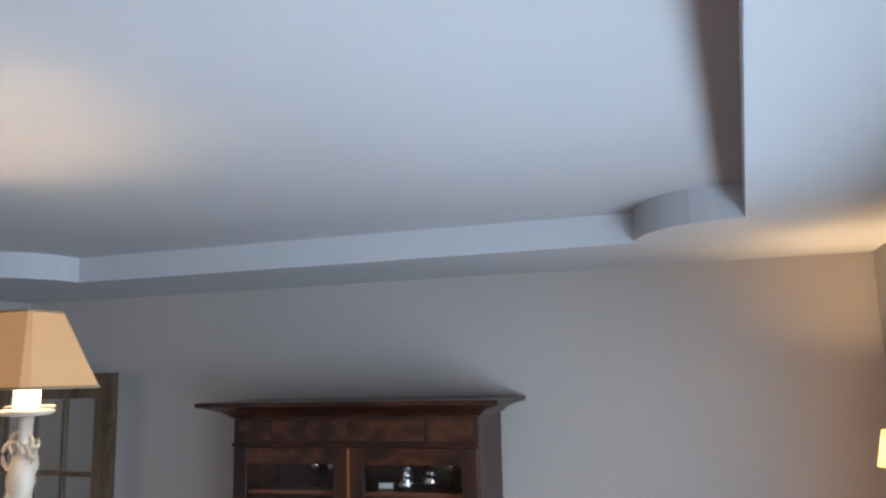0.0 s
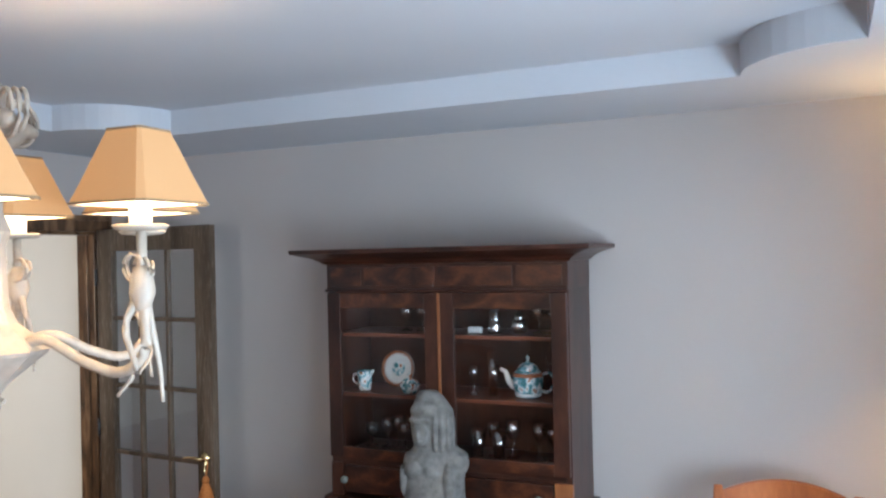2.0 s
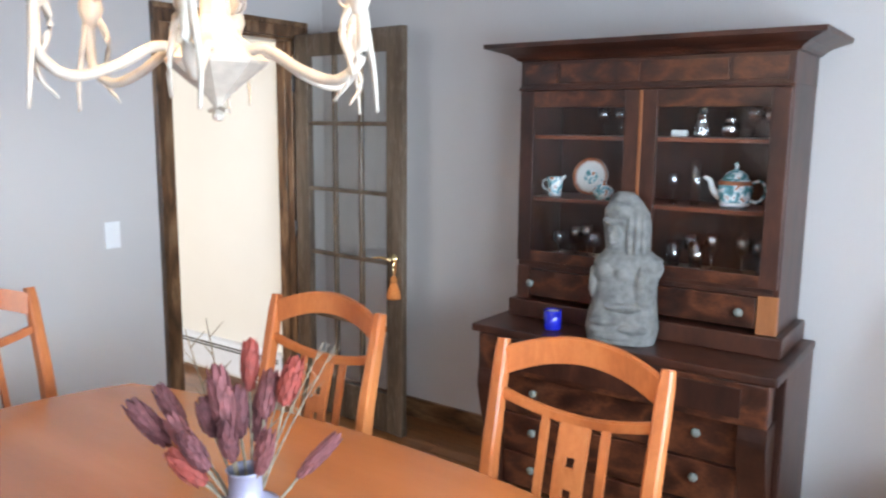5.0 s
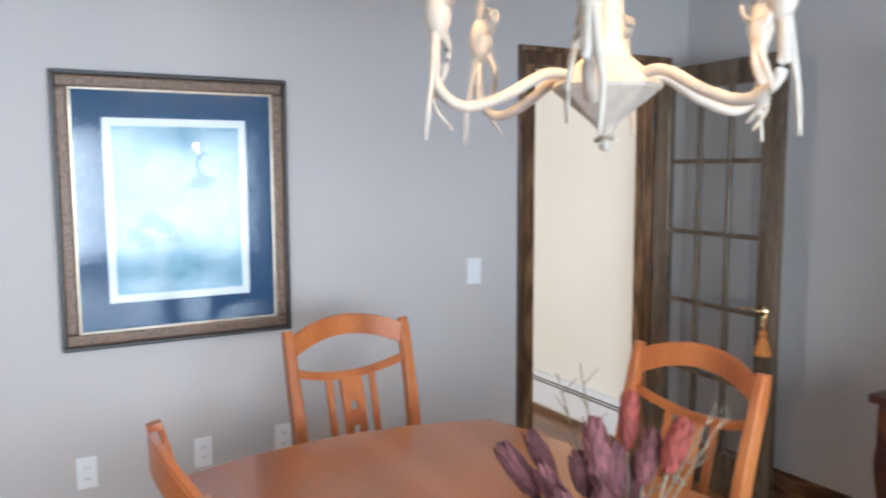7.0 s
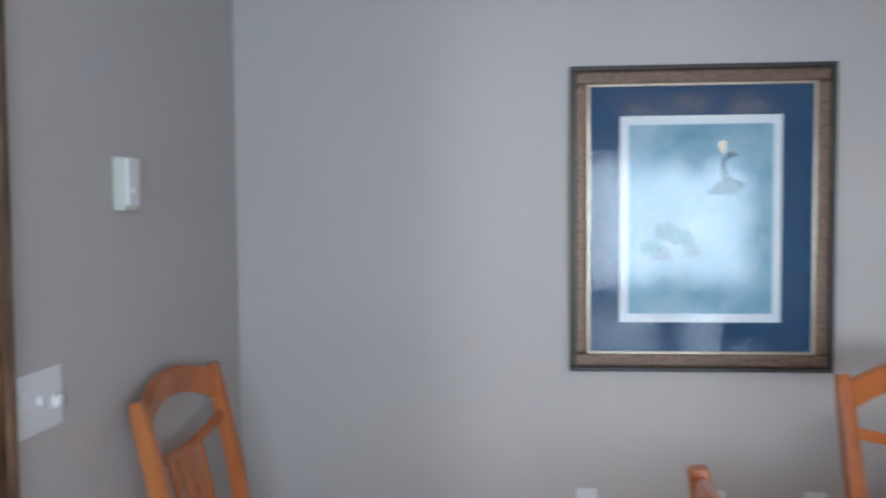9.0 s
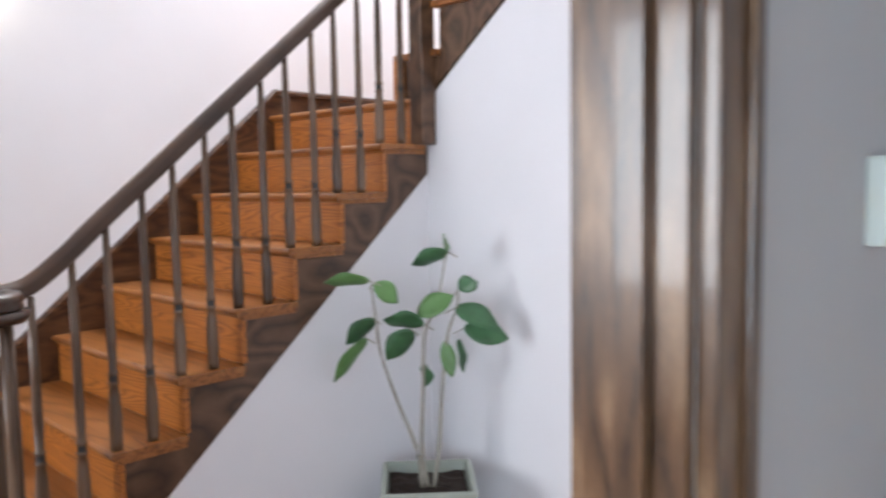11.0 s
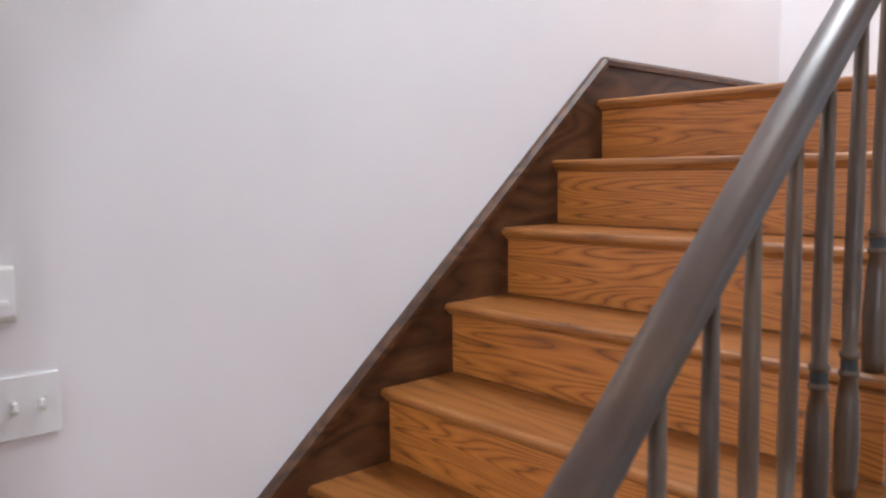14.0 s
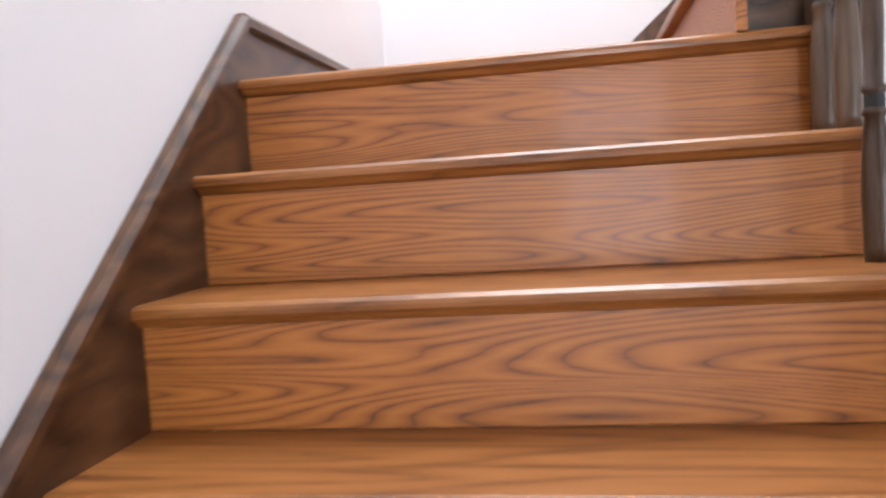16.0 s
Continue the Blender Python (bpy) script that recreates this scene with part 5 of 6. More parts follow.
    # chain and ceiling cup
    for k in range(3):
        aa = radians(-20 + 120 * k)
        pts = []
        for i in range(44):
            t = i / 43
            w = t * 15.0
            rr = 0.050 * (1 - 0.25 * t)
            d = 0.085 + rr * math.cos(w) + 0.02 * t
            pts.append((d * math.cos(aa) - 0.03 * t * math.sin(aa), d * math.sin(aa) + 0.03 * t * math.cos(aa), 0.585 + rr * math.sin(w) + 0.01 * t))
        part("curl", tube(pts, 0.0048, 7), M_CREAM, ob, "", True)
        part("leaf_knot", tube(smooth_path([(0.02 * math.cos(aa), 0.02 * math.sin(aa), 0.52), (0.07 * math.cos(aa), 0.07 * math.sin(aa), 0.57), (0.125 * math.cos(aa), 0.125 * math.sin(aa), 0.575)], 5), [0.012, 0.017, 0.021, 0.024, 0.025, 0.025, 0.022, 0.02, 0.018, 0.015, 0.010], 9), M_CREAM, ob, "", True)
    zc = 0.672
    k = 0
    while zc < H + 0.105 - 1.585 - 0.04:
        own = bmesh.new()
        pts = [(0.011 * math.cos(t), 0.0, zc + 0.016 + 0.019 * math.sin(t)) for t in [2 * math.pi * j / 12 for j in range(13)]]
        bm = tube(pts, 0.0028, 6)
        part("chain_link", moved(bm, Matrix.Rotation(radians(90 * (k % 2)), 4, "Z")), M_CREAM, ob)
        zc += 0.029
        k += 1
    part("ceiling_cup", lathe([(0.0, H + 0.105 - 1.585), (0.06, H + 0.105 - 1.585), (0.055, H + 0.085 - 1.585), (0.015, H + 0.065 - 1.585), (0.0, H + 0.06 - 1.585)], 24, None, (0, 0, 0), False), M_CREAM, ob, "", True)


chandelier()


def picture():
    """Hangs on the west wall; local x runs along the wall to the north, z up, and the front is -y."""
    ob = thing("framed_picture", (0.0, -2.61, 1.405), "framed bird print in a blue mat behind glass", "picture", "", 90)
    A, B = 0.412, 0.488
    def rail(u0, u1, v0, v1, d, m2, name, bev=0.003):
        for lo, hi in (((-u0, -d, v1), (u0, 0, v0)), ((-u0, -d, -v0), (u0, 0, -v1)), ((-u0, -d, -v1), (-u1, 0, v1)), ((u1, -d, -v1), (u0, 0, v1))):
            part(name, box(lo, hi, bev), m2, ob)
    rail(A, A - 0.014, B, B - 0.014, 0.034, M_FRAMED, "frame_edge")
    rail(A - 0.014, A - 0.056, B - 0.014, B - 0.056, 0.028, M_FRAME, "frame_moulding", 0.009)
    rail(A - 0.056, A - 0.064, B - 0.056, B - 0.064, 0.022, M_FILLET, "gilt_fillet", 0.002)
    part("mat_board", box((-A + 0.06, -0.012, -B + 0.06), (A - 0.06, -0.004, B - 0.06)), M_MATB, ob, "deep blue mat")
    part("print_border", box((-0.252, -0.0145, -0.330), (0.252, -0.0122, 0.330)), M_PRINTW, ob)
    part("print", box((-0.225, -0.0165, -0.302), (0.225, -0.0148, 0.302)), M_PRINT, ob, "pale blue-green printed water bird scene")
    def stroke(pts, widths, d, m2, name):
        """A painted stroke of changing width along a line of (x, z)."""
        line = smooth_path([(x, 0, z) for x, z in pts], 6)
        n = len(line) - 1
        left, rght = [], []
        for k, p in enumerate(line):
            t = (line[min(k + 1, n)] - line[max(k - 1, 0)]).normalized()
            f = k / n * (len(widths) - 1)
            w = widths[int(f)] + (widths[min(int(f) + 1, len(widths) - 1)] - widths[int(f)]) * (f - int(f))
            left.append((p.x - t.z * w, p.z + t.x * w))
            rght.append((p.x + t.z * w, p.z - t.x * w))
        part(name, prism(left + rght[::-1], "y", -d, -0.0166), m2, ob)
    for x, z, w in ((-0.15, -0.10, 0.032), (-0.10, -0.05, 0.040), (-0.05, -0.07, 0.036), (-0.02, -0.11, 0.026), (-0.12, -0.12, 0.030)):
        stroke([(x - w, z - 0.01), (x - 0.2 * w, z + 0.012), (x + w, z - 0.006)], [0.006, w * 0.7, w * 0.8, 0.006], 0.0169 + 0.002 * w, M_BIRD2 if w > 0.031 else M_BIRD3, "printed_bush")
    stroke([(0.02, 0.080), (0.06, 0.098), (0.095, 0.104), (0.135, 0.110)], [0.004, 0.022, 0.030, 0.006], 0.0173, M_BIRD, "printed_body")
    stroke([(0.085, 0.12), (0.070, 0.155), (0.072, 0.185), (0.092, 0.205), (0.115, 0.200)], [0.013, 0.008, 0.007, 0.010, 0.002], 0.0176, M_BIRD, "printed_neck")
    stroke([(0.078, 0.205), (0.062, 0.235), (0.080, 0.245)], [0.003, 0.010, 0.006], 0.0172, M_FILLET, "printed_crest")
    p = part("glass", box((-A + 0.062, -0.0205, -B + 0.062), (A - 0.062, -0.0185, B - 0.062)), M_PIC, ob, "reflective picture glass")
    p.visible_shadow = False


picture()


def plate_cover(name, at, turn, w, h, label, kind_of):
    """A wall plate; the front is -y before turning."""
    ob = thing(name, at, label, "switch" if kind_of != "outlet" else "outlet", "wall plates", turn)
    part("plate", box((-w / 2, -0.006, -h / 2), (w / 2, 0, h / 2), 0.003), M_PLATEW, ob)
    if kind_of == "rocker":
        part("rocker", box((-0.016, -0.010, -0.033), (0.016, -0.0062, 0.033), 0.002), M_PLATEW, ob)
    elif kind_of == "outlet":
        for z in (0.021, -0.021):
            o = part("socket", lathe([(0.0, 0), (0.016, 0), (0.0165, 0.002), (0.0, 0.0025)], 16, None, (0, 0, 0), False), M_PLATEW, ob)
            o.matrix_local = pose(0, -0.0062, z, 90)
            for x in (-0.006, 0.006):
                part("slot", box((x - 0.001, -0.0095, z - 0.004), (x + 0.001, -0.0088, z + 0.005)), M_SLOT, ob)
    elif kind_of == "toggles":
        for x in (-0.023, 0.023):
            part("toggle", box((x - 0.004, -0.018, -0.004), (x + 0.004, -0.0062, 0.011), 0.002), M_PLATEW, ob)
            part("toggle_slot", box((x - 0.006, -0.0068, -0.013), (x + 0.006, -0.0061, 0.013)), M_PLATEG, ob)
    elif kind_of == "dimmer":
        o = part("dial", lathe([(0.0, 0), (0.017, 0), (0.015, 0.016), (0.0, 0.017)], 18, None, (0, 0, 0), False), M_PLATEW, ob, "", True)
        o.matrix_local = pose(0.052, -0.0062, -0.010, 90)
        part("rocker", box((-0.062, -0.010, -0.033), (-0.030, -0.0062, 0.033), 0.002), M_PLATEW, ob)
        part("toggle", box((-0.006, -0.018, -0.005), (0.004, -0.0062, 0.012), 0.002), M_PLATEW, ob)
    return ob


plate_cover("light_switch", (0.0, -1.322, 1.087), 90, 0.072, 0.118, "white rocker switch plate on the taupe wall", "rocker")
for y in (-2.965, -2.555, -2.235):
    plate_cover("wall_outlet", (0.0, y, 0.466), 90, 0.068, 0.116, "white outlet plate low on the taupe wall", "outlet")
plate_cover("dimmer_switch", (1.156, YS, 1.078), 180, 0.165, 0.118, "white double plate with a round dimmer dial", "dimmer")
plate_cover("toggle_switch", (1.452, YL, 1.248), 180, 0.108, 0.115, "white double toggle switch plate on the hall wall", "toggles")


def thermostat(name, at, turn, w, h, d, label):
    ob = thing(name, at, label, "thermostat", "", turn)
    part("case", box((-w / 2, -d, -h / 2), (w / 2, 0, h / 2), 0.006), M_PLATEG, ob)
    part("cover", box((-w / 2 + 0.006, -d - 0.008, -h / 2 + 0.012), (w / 2 - 0.004, -d + 0.001, h / 2 - 0.002), 0.004), M_PLATEW, ob)
    part("lever", box((-w * 0.2, -d - 0.014, -h * 0.18), (w * 0.2, -d - 0.0075, -h * 0.08), 0.002), M_PLATEW, ob)
    return ob


thermostat("thermostat", (0.805, YS, 1.503), 180, 0.068, 0.125, 0.028, "pale grey-green wall thermostat near the corner")
thermostat("hall_dimmer", (1.487, YL, 1.452), 180, 0.055, 0.10, 0.012, "small pale wall control beside the door trim")


def heater(name, p, q, label):
    """A baseboard heater from p to q along the wall, standing out to its left."""
    p, q = Vector((*p, 0)), Vector((*q, 0))
    d = q - p
    ob = thing(name, (p.x, p.y, 0), label, "heater", "baseboard heaters", math.degrees(math.atan2(d.y, d.x)))
    L = d.length
    part("back_plate", box((0, 0.001, 0.02), (L, 0.012, 0.235), 0.002), M_HEAT, ob)
    part("front_panel", prism([(0.050, 0.035), (0.062, 0.045), (0.062, 0.175), (0.054, 0.180)], "x", 0, L), M_HEAT, ob)
    part("hood", prism([(0.012, 0.225), (0.045, 0.222), (0.060, 0.205), (0.064, 0.208), (0.050, 0.234), (0.012, 0.238)], "x", 0, L), M_HEAT, ob)
    for z in (0.186, 0.204):
        part("vent_slot", box((0.03, 0.0628, z), (L - 0.03, 0.0652, z + 0.009)), M_SLOT, ob, "dark vent slot")
    part("grille", box((0.0, 0.045, 0.178), (L, 0.0625, 0.222), 0.002), M_HEAT, ob)
    part("fin_pack", box((0.01, 0.014, 0.06), (L - 0.01, 0.048, 0.17)), M_SLOT, ob, "dark heating fins")
    for x in (0.0, L - 0.03):
        part("end_cap", box((x, 0.012, 0.02), (x + 0.03, 0.066, 0.238), 0.003), M_HEAT, ob)
    return ob


heater("baseboard_heater", (-0.14, -0.161), (-3.4, -0.161), "white enamel baseboard heater along the white wall")
heater("baseboard_heater", (-0.254, YH - 0.05), (-0.254, YR + 0.08), "white enamel baseboard heater on the hall wall")
heater("baseboard_heater", (-0.17, YR - 0.004), (1.0, YR - 0.004), "white enamel baseboard heater under the stairs")


def wall_lamp(at):
    ob = thing("wall_lamp", at, "lit candle-style wall lamp with a warm shade", "wall lamp")
    part("back_plate", box((-0.014, -0.05, -0.09), (0.0, 0.05, 0.07), 0.006), M_CREAM, ob)
    part("arm", tube(smooth_path([(-0.01, 0, -0.04), (-0.045, 0, -0.06), (-0.072, 0, -0.03), (-0.072, 0, 0.02)], 6), 0.006, 8), M_CREAM, ob, "", True)
    part("glowing_candle_sleeve", lathe([(0.0, 0.0), (0.013, 0.0), (0.013, 0.07), (0.0, 0.072)], 14, None, (-0.072, 0, 0.02), False), M_CANDLE, ob, "", True)
    sh = lathe([(0.062, 0.055), (0.040, 0.17), (0.038, 0.17), (0.060, 0.055)], 24, None, (-0.072, 0, 0.02), False)
    part("shade", sh, M_LAMPSHADE, ob, "glowing pale shade", True)
    bulb("wall_lamp_bulb", (at[0] - 0.072, at[1], at[2] + 0.14), 27, WARM, 0.025)


wall_lamp((4.03, -0.40, 1.60))

# ---- hall things ----
def sconce():
    ob = thing("hall_sconce", (1.12, YL, 2.19), "wrought iron wall sconce with a lit opal glass shade", "wall lamp")
    part("back_plate", moved(lathe([(0.0, 0), (0.05, 0), (0.045, 0.012), (0.0, 0.016)], 24, None, (0, 0, 0), False), pose(0, 0.001, 0.02, -90)), M_IRON, ob, "", True)
    pts = [(0.0 + (0.028 - 0.0005 * i) * math.sin(i * 0.30), 0.035 + 0.0015 * i, -0.055 + (0.042 - 0.0009 * i) * math.cos(i * 0.30)) for i in range(26)]
    part("scroll", tube(pts, 0.006, 8), M_IRON, ob, "", True)
    part("arm", tube(smooth_path([(0, 0.012, 0.02), (0, 0.06, -0.01), (0, 0.10, 0.0), (0, 0.11, 0.04)], 5), 0.007, 8), M_IRON, ob, "", True)
    part("shade_holder", lathe([(0.0, 0.03), (0.03, 0.035), (0.045, 0.05), (0.04, 0.055), (0.0, 0.05)], 20, None, (0, 0.11, 0), False), M_IRON, ob, "", True)
    part("shade", lathe([(0.036, 0.055), (0.055, 0.08), (0.075, 0.12), (0.092, 0.15), (0.09, 0.15), (0.072, 0.12), (0.05, 0.08), (0.03, 0.055)], 26, None, (0, 0.11, 0), False), M_OPAL, ob, "glowing opal glass shade", True)
    bulb("sconce_bulb", (1.12, YL + 0.11, 2.19 + 0.14), 10, (1.0, 0.88, 0.70), 0.03)


sconce()


def planter():
    ob = thing("planter", (0.088, -5.765, 0), "square sage ceramic planter with dark soil", "planter")
    def sq(r, z):
        return [(-r, -r, z), (r, -r, z), (r, r, z), (-r, r, z)]
    bm = bmesh.new()
    rings = [[bm.verts.new(p) for p in sq(r, z)] for r, z in ((0.115, 0.0), (0.155, 0.43), (0.165, 0.432), (0.168, 0.475), (0.150, 0.475), (0.143, 0.40), (0.10, 0.03))]
    for a, b2 in zip(rings, rings[1:]):
        for i in range(4):
            bm.faces.new((a[i], a[(i + 1) % 4], b2[(i + 1) % 4], b2[i]))
    bm.faces.new(rings[0])
    bm.faces.new(rings[-1])
    bmesh.ops.recalc_face_normals(bm, faces=bm.faces)
    bmesh.ops.bevel(bm, geom=[e for e in bm.edges if len(e.link_faces) == 2], offset=0.004, segments=2, affect="EDGES")
    part("pot", bm, M_POT, ob)
    bm = bmesh.new()
    bmesh.ops.create_grid(bm, x_segments=14, y_segments=14, size=0.142)
    for v in bm.verts:
        v.co.z = 0.435 + 0.012 * noise.noise(v.co * 25)
    part("soil", bm, M_SOIL, ob)
    ob.rotation_euler = (0, 0, radians(47))


planter()


def house_plant():
    ob = thing("house_plant", (0.088, -5.765, 0.43), "tall potted plant with broad oval green leaves", "plant")
    def leaf(base, tip, wide, droop, m2, twist=0.0):
        base, tip = Vector(base), Vector(tip)
        d = tip - base
        L = d.length
        ax = d.normalized()
        side = ax.cross(Vector((0, 0, 1)))
        side = side.normalized() if side.length > 0.05 else Vector((1, 0, 0))
        side = Matrix.Rotation(twist, 3, ax) @ side
        nrm = side.cross(ax)
        own = bmesh.new()
        n = 9
        rows = []
        for i in range(n + 1):
            t = i / n
            w = wide * math.sin(math.pi * min(1.0, t * 0.97 + 0.02)) ** 0.75 * (1 - 0.25 * t)
            c = base + d * t - Vector((0, 0, 1)) * droop * t * t
            rows.append([own.verts.new(c + side * w * u + nrm * (0.22 * w * abs(u) + 0.004 * math.sin(9 * t + 4 * u))) for u in (-1, -0.5, 0, 0.5, 1)])
        for a, b2 in zip(rows, rows[1:]):
            for j in range(4):
                own.faces.new((a[j], a[j + 1], b2[j + 1], b2[j]))
        ret = bmesh.ops.extrude_face_region(own, geom=own.faces[:])
        for v in [g for g in ret["geom"] if isinstance(g, bmesh.types.BMVert)]:
            v.co -= nrm * 0.0012
        part("leaf", own, m2, ob, "", True)
    # the plant fans out in one upright plane: across, up
    FAN, OUT = Vector((-0.752, 0.659, 0)), Vector((0.659, 0.752, 0))
    rnd = random.Random(4)
    def at(u, z, d=0.0):
        return FAN * u + OUT * d + Vector((0, 0, z))
    for k in (((-0.02, 0.0), (-0.04, 0.15), (-0.11, 0.34), (-0.16, 0.50), (-0.175, 0.62), (-0.19, 0.755)),
              ((0.0, 0.0), (-0.02, 0.15), (-0.012, 0.36), (-0.002, 0.57), (0.045, 0.68), (0.078, 0.85)),
              ((0.02, 0.0), (0.041, 0.14), (0.055, 0.34), (0.08, 0.56), (0.115, 0.66), (0.12, 0.72))):
        sp = smooth_path([at(u, z) for u, z in k], 6)
        part("stem", tube(sp, [0.0085 - 0.0055 * i / len(sp) for i in range(len(sp))], 8), M_STEM, ob, "", True)
    # each leaf: foot and tip across and up, half its width
    for u0, z0, u1, z1, w in ((-0.197, 0.767, -0.354, 0.765, 0.034), (-0.178, 0.755, -0.096, 0.696, 0.036), (0.085, 0.862, -0.044, 0.824, 0.038), (0.078, 0.851, 0.073, 0.928, 0.036),
                              (-0.006, 0.603, -0.149, 0.640, 0.044), (-0.025, 0.637, 0.101, 0.717, 0.040), (-0.047, 0.584, -0.14, 0.482, 0.046), (0.122, 0.727, 0.192, 0.757, 0.036),
                              (0.109, 0.661, 0.256, 0.605, 0.042), (0.138, 0.585, 0.298, 0.555, 0.044), (-0.180, 0.627, -0.282, 0.548, 0.042), (-0.21, 0.56, -0.33, 0.414, 0.034),
                              (0.068, 0.541, 0.093, 0.416, 0.026), (0.118, 0.545, 0.136, 0.435, 0.024), (-0.004, 0.457, -0.003, 0.381, 0.034)):
        m2 = M_LEAF2 if rnd.random() < 0.35 else M_LEAF
        d = rnd.uniform(-0.03, 0.05)
        leaf(at(u0, z0), at(u1, z1, d), w * 1.25, rnd.uniform(0.0, 0.012), m2, rnd.uniform(0.75, 1.15))
        part("stalk", tube([at(u0 - (u1 - u0) * 0.25, z0 - 0.02), at(u0, z0)], [0.003, 0.002], 6), M_STEM, ob)


house_plant()

# ---- living room things ----
def sash_window(name, x0, x1, z0, z1, rows):
    ob = tagged(thing(name, (0, 0, 0), "dark wood sash window with overexposed daylight behind", "window"), kind="structure")
    y = YF
    for a, b2, c, d in ((x0 - 0.09, x0, z0 - 0.1, z1 + 0.12), (x1, x1 + 0.09, z0 - 0.1, z1 + 0.12)):
        part("window_frame", box((a, y - 0.08, c), (b2, y + 0.03, d), 0.006), M_TRIM, ob)
    part("window_frame", box((x0, y - 0.08, z1), (x1, y + 0.025, z1 + 0.12), 0.006), M_TRIMH, ob)
    part("window_sill", box((x0 - 0.12, y - 0.06, z0 - 0.06), (x1 + 0.12, y + 0.08, z0), 0.006), M_TRIMH, ob)
    for i in range(1, rows):
        z = z0 + (z1 - z0) * i / rows
        hh = 0.03 if (i == rows // 2 and rows == 4) else 0.006
        part("sash_bar", box((x0, y - 0.06, z - hh), (x1, y - 0.02, z + hh), 0.002), M_TRIMH, ob)
    part("pane", box((x0, y - 0.09, z0), (x1, y - 0.085, z1)), M_DAYGLOW, ob, "bright daylit glass")
    return ob


sash_window("window_2", 1.51, 2.07, 0.60, 2.08, 4)
sash_window("window_3", 0.75, 1.23, 1.32, 2.08, 3)
sash_window("window_4", 2.44, 2.99, 0.60, 2.08, 4)
structure("wall_living_panel", box((-1.5, YF - 0.2, 0), (5.6, YF - 0.1, 2.22)), M_SKIRT, "dark stained wood panelling between the windows")
structure("trim_living_head", box((-1.5, YF, 2.20), (5.6, YF + 0.06, 2.30), 0.01), M_TRIMH, "dark wood picture rail over the windows", "trim")
structure("wainscot_living", box((1.39, YF - 0.1, 0), (5.6, YF + 0.02, 0.50), 0.004), M_SKIRT, "dark wood panelling below the windows", "panelling")
structure("wainscot_mantel", box((-1.4, YF - 0.1, 0), (1.39, YF + 0.02, 1.26), 0.004), M_SKIRT, "dark wood panelling beside the fireplace", "panelling")
structure("panel_between_windows", box((1.32, YF - 0.09, 0.50), (1.42, YF + 0.01, 2.20), 0.004), M_SKIRT, "dark wood panel between the windows", "panelling")


def fireplace():
    ob = thing("fireplace", (0.59, YF + 0.02, 0), "fireplace with dark wood mantel and green tiled surround", "fireplace")
    part("mantel_shelf", prism([(-0.02, 1.36), (0.46, 1.36), (0.46, 1.32), (0.42, 1.26), (0.40, 1.20), (-0.02, 1.20)], "x", -0.9, 0.86), M_TRIMH, ob)
    part("side_panel", box((0.70, 0.0, 0.0), (0.78, 0.36, 1.20), 0.004), M_CREAMT, ob, "cream surround")
    part("surround", box((-0.8, 0.0, 1.02), (0.70, 0.355, 1.20), 0.004), M_CREAMT, ob, "cream surround")
    part("side_panel", box((-0.88, 0.0, 0.0), (-0.8, 0.36, 1.20), 0.004), M_CREAMT, ob)
    for i in range(6):
        part("tile", box((0.50, 0.30, 0.04 + i * 0.162), (0.695, 0.345, 0.20 + i * 0.162), 0.004), M_TILE, ob)
        part("tile", box((-0.795, 0.30, 0.04 + i * 0.162), (-0.60, 0.345, 0.20 + i * 0.162), 0.004), M_TILE, ob)
    part("firebox", box((-0.60, 0.02, 0.04), (0.50, 0.30, 1.0)), M_SLOT, ob, "black firebox")
    part("hearth", box((-0.9, 0.0, 0.0), (0.86, 0.72, 0.04), 0.004), M_TILE, ob)


fireplace()


def mantel_jar():
    solid("glass_jar", lathe([(0.0, 0.0), (0.06, 0.0), (0.075, 0.06), (0.06, 0.15), (0.04, 0.17), (0.045, 0.19), (0.0, 0.19)], 20, None, (0, 0, 0), False), M_VASE, "pale blue-grey jar on the mantel shelf", "jar", "", "", True, (1.22, YF + 0.28, 1.361))


mantel_jar()


def ottoman():
    ob = thing("ottoman", (2.24, -10.78, 0), "tufted cream ottoman bench on dark legs", "ottoman")
    bm = bmesh.new()
    nx, ny = 44, 36
    grid = []
    for i in range(nx + 1):
        row = []
        for j in range(ny + 1):
            u, v = i / nx, j / ny
            e = min(u, 1 - u, v, 1 - v)
            z = 0.45 + 0.035 * min(1.0, e / 0.06) ** 0.5 - 0.022 * (abs(math.sin(u * math.pi * 8)) * abs(math.sin(v * math.pi * 7))) ** 0.0 * (1 - abs(math.sin(u * math.pi * 7)) ** 0.6 * abs(math.sin(v * math.pi * 6)) ** 0.6)
            row.append(bm.verts.new((-0.62 + 1.24 * u, -0.70 + 1.40 * v, z)))
        grid.append(row)
    for i in range(nx):
        for j in range(ny):
            bm.faces.new((grid[i][j], grid[i + 1][j], grid[i + 1][j + 1], grid[i][j + 1]))
    part("tufted_top", bm, M_TUFT, ob, "cream tufted top", True)
    part("body", box((-0.63, -0.71, 0.24), (0.63, 0.71, 0.462), 0.02), M_TAN, ob, "tan side band")
    for sx in (-1, 1):
        for sy in (-1, 1):
            part("leg", tube([(sx * 0.57, sy * 0.64, 0.25), (sx * 0.58, sy * 0.65, 0.0)], [0.034, 0.022], section=[(-1, -1), (1, -1), (1, 1), (-1, 1)]), M_BLACK, ob)


ottoman()


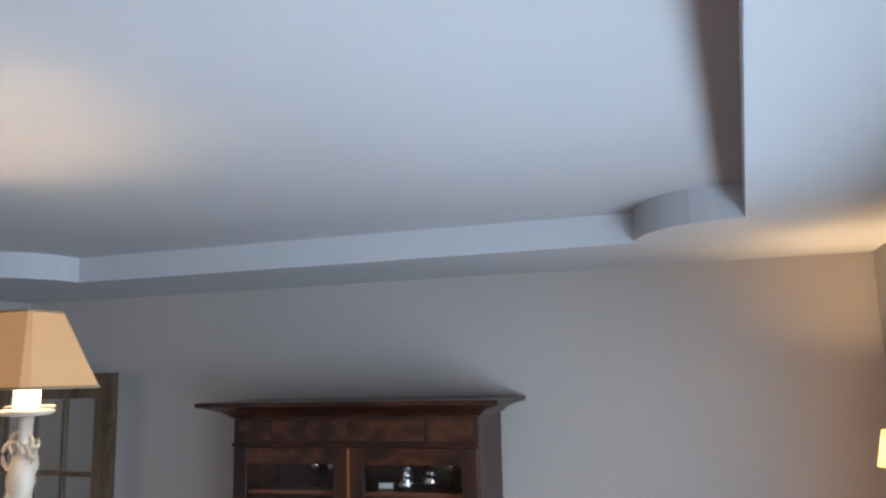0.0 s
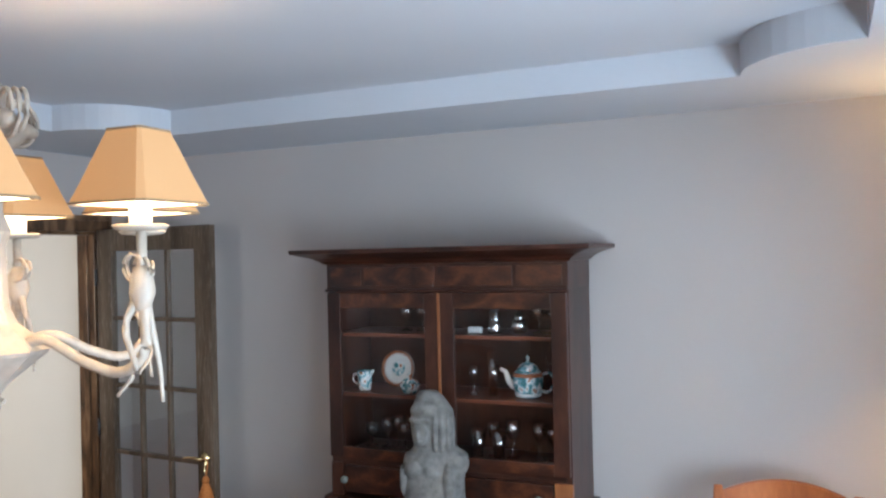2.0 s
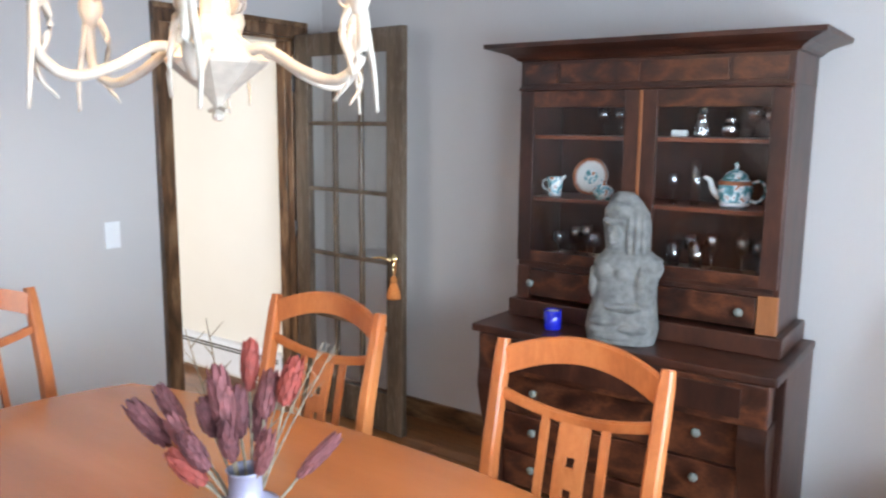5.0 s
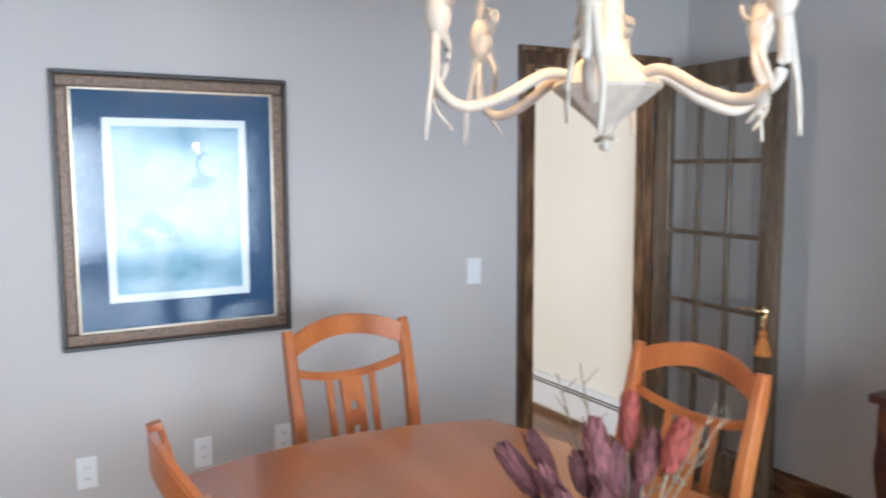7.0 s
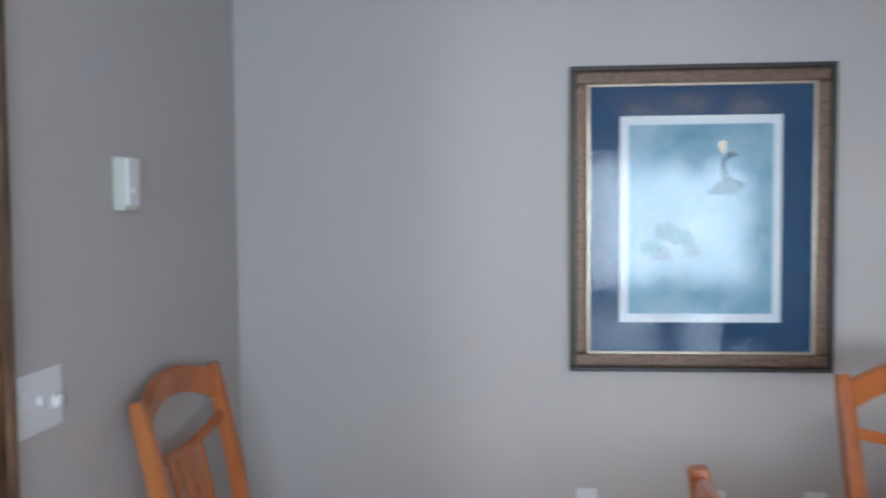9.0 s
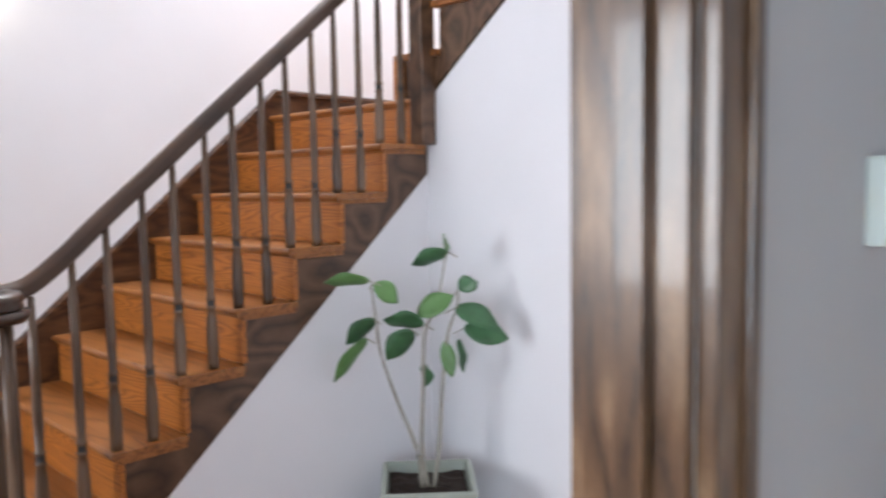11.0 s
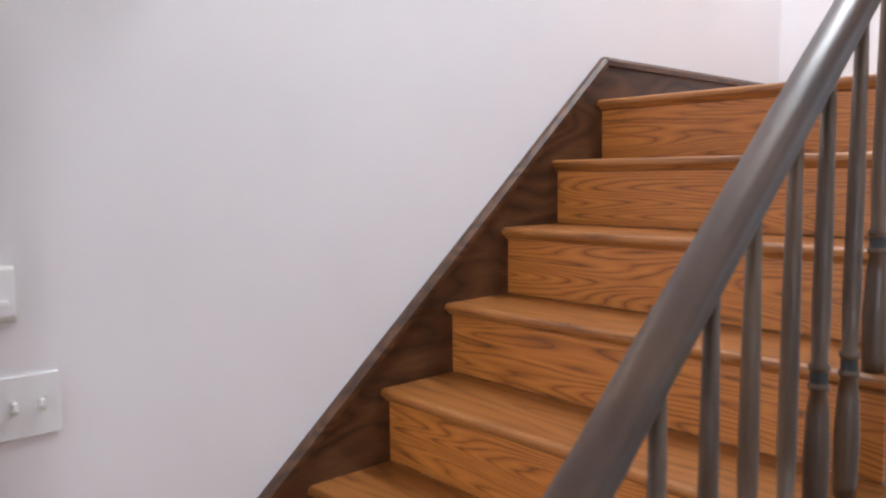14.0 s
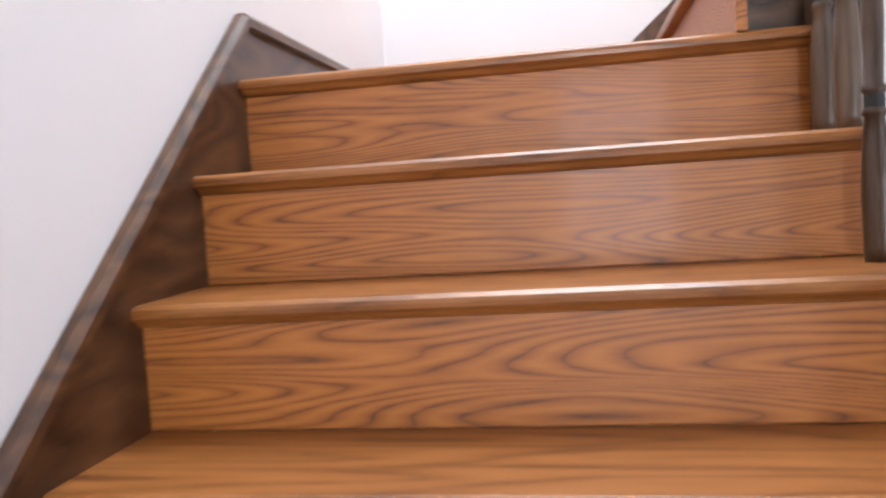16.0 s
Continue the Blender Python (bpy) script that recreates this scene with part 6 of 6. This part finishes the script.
def cushion(at, turn):
    own = bmesh.new()
    bmesh.ops.create_cube(own, size=1)
    bmesh.ops.subdivide_edges(own, edges=own.edges[:], cuts=8, use_grid_fill=True)
    for v in own.verts:
        e = max(abs(v.co.x), abs(v.co.z)) * 2
        v.co = Vector((v.co.x * 0.42, v.co.y * 0.16 * (1.05 - e ** 3 * 0.8), v.co.z * 0.42))
    ob = solid("cushion", own, M_CUSH, "blue-grey cushion leaning on the ottoman", "cushion", "cushions", "", True)
    ob.matrix_world = pose(*at, 20, 0, turn)


cushion((2.04, -10.5, 0.69), 30)


def recessed_light(x, y):
    ob = thing("recessed_light", (x, y, 2.65), "small lit recessed ceiling light", "ceiling light", "ceiling lights")
    part("ring", lathe([(0.05, -0.001), (0.075, -0.006), (0.078, -0.002), (0.05, -0.0005)], 24, None, (0, 0, 0), False), M_CHROME, ob, "", True)
    part("diffuser", lathe([(0.0, -0.003), (0.05, -0.003), (0.05, -0.0015), (0.0, -0.0015)], 20, None, (0, 0, 0), False), M_OPAL, ob, "lit diffuser")


recessed_light(1.95, -10.6)

# ---- floor boards, last ----
def boards(floor, x0, x1, y0, y1, along, wide, long, material, seed):
    """Boards lie on the floor's sheet, each an object of its own, sharing a few meshes."""
    rnd = random.Random(seed)
    kinds = {}
    rows = int(((y0 - y1) if along == "x" else (x1 - x0)) / wide)
    for r in range(rows):
        pos = (x0 if along == "x" else y1) - rnd.uniform(0, long)
        end = x1 if along == "x" else y0
        start = x0 if along == "x" else y1
        while pos < end:
            a, b2 = max(pos, start), min(pos + long, end)
            pos += long
            ln = round(b2 - a, 2)
            if ln < 0.05:
                continue
            if ln not in kinds:
                sx, sy = (ln - 0.002, wide - 0.002) if along == "x" else (wide - 0.002, ln - 0.002)
                kinds[ln] = mesh_of("floor_board", box((0, 0, -0.0195), (sx, sy, 0.0), 0.0012), material)
            ob = new("floor_board", kinds[ln])
            ob.parent = floor
            ob.location = (a, y0 - wide * (r + 1), 0) if along == "x" else (x0 + wide * r, a, 0)


boards(bpy.data.objects["floor"], 0.0, 4.03, 0.0, YS, "x", 0.083, 1.35, M_FLOOR, 1)
boards(bpy.data.objects["floor_living"], 0.9, 3.3, YL - 0.12, YF + 0.03, "y", 0.083, 1.3, M_FLOORD, 2)
structure("floor_overlay_west", box((-4.0, YS, -0.019), (-0.0, -0.0, -0.001)), M_FLOOR, "oak floor of the room beyond the door", "floor")
structure("floor_overlay_hall", box((-1.58, YL, -0.019), (5.6, YS - 0.0, -0.001)), M_FLOOR, "oak floor of the hall", "floor")
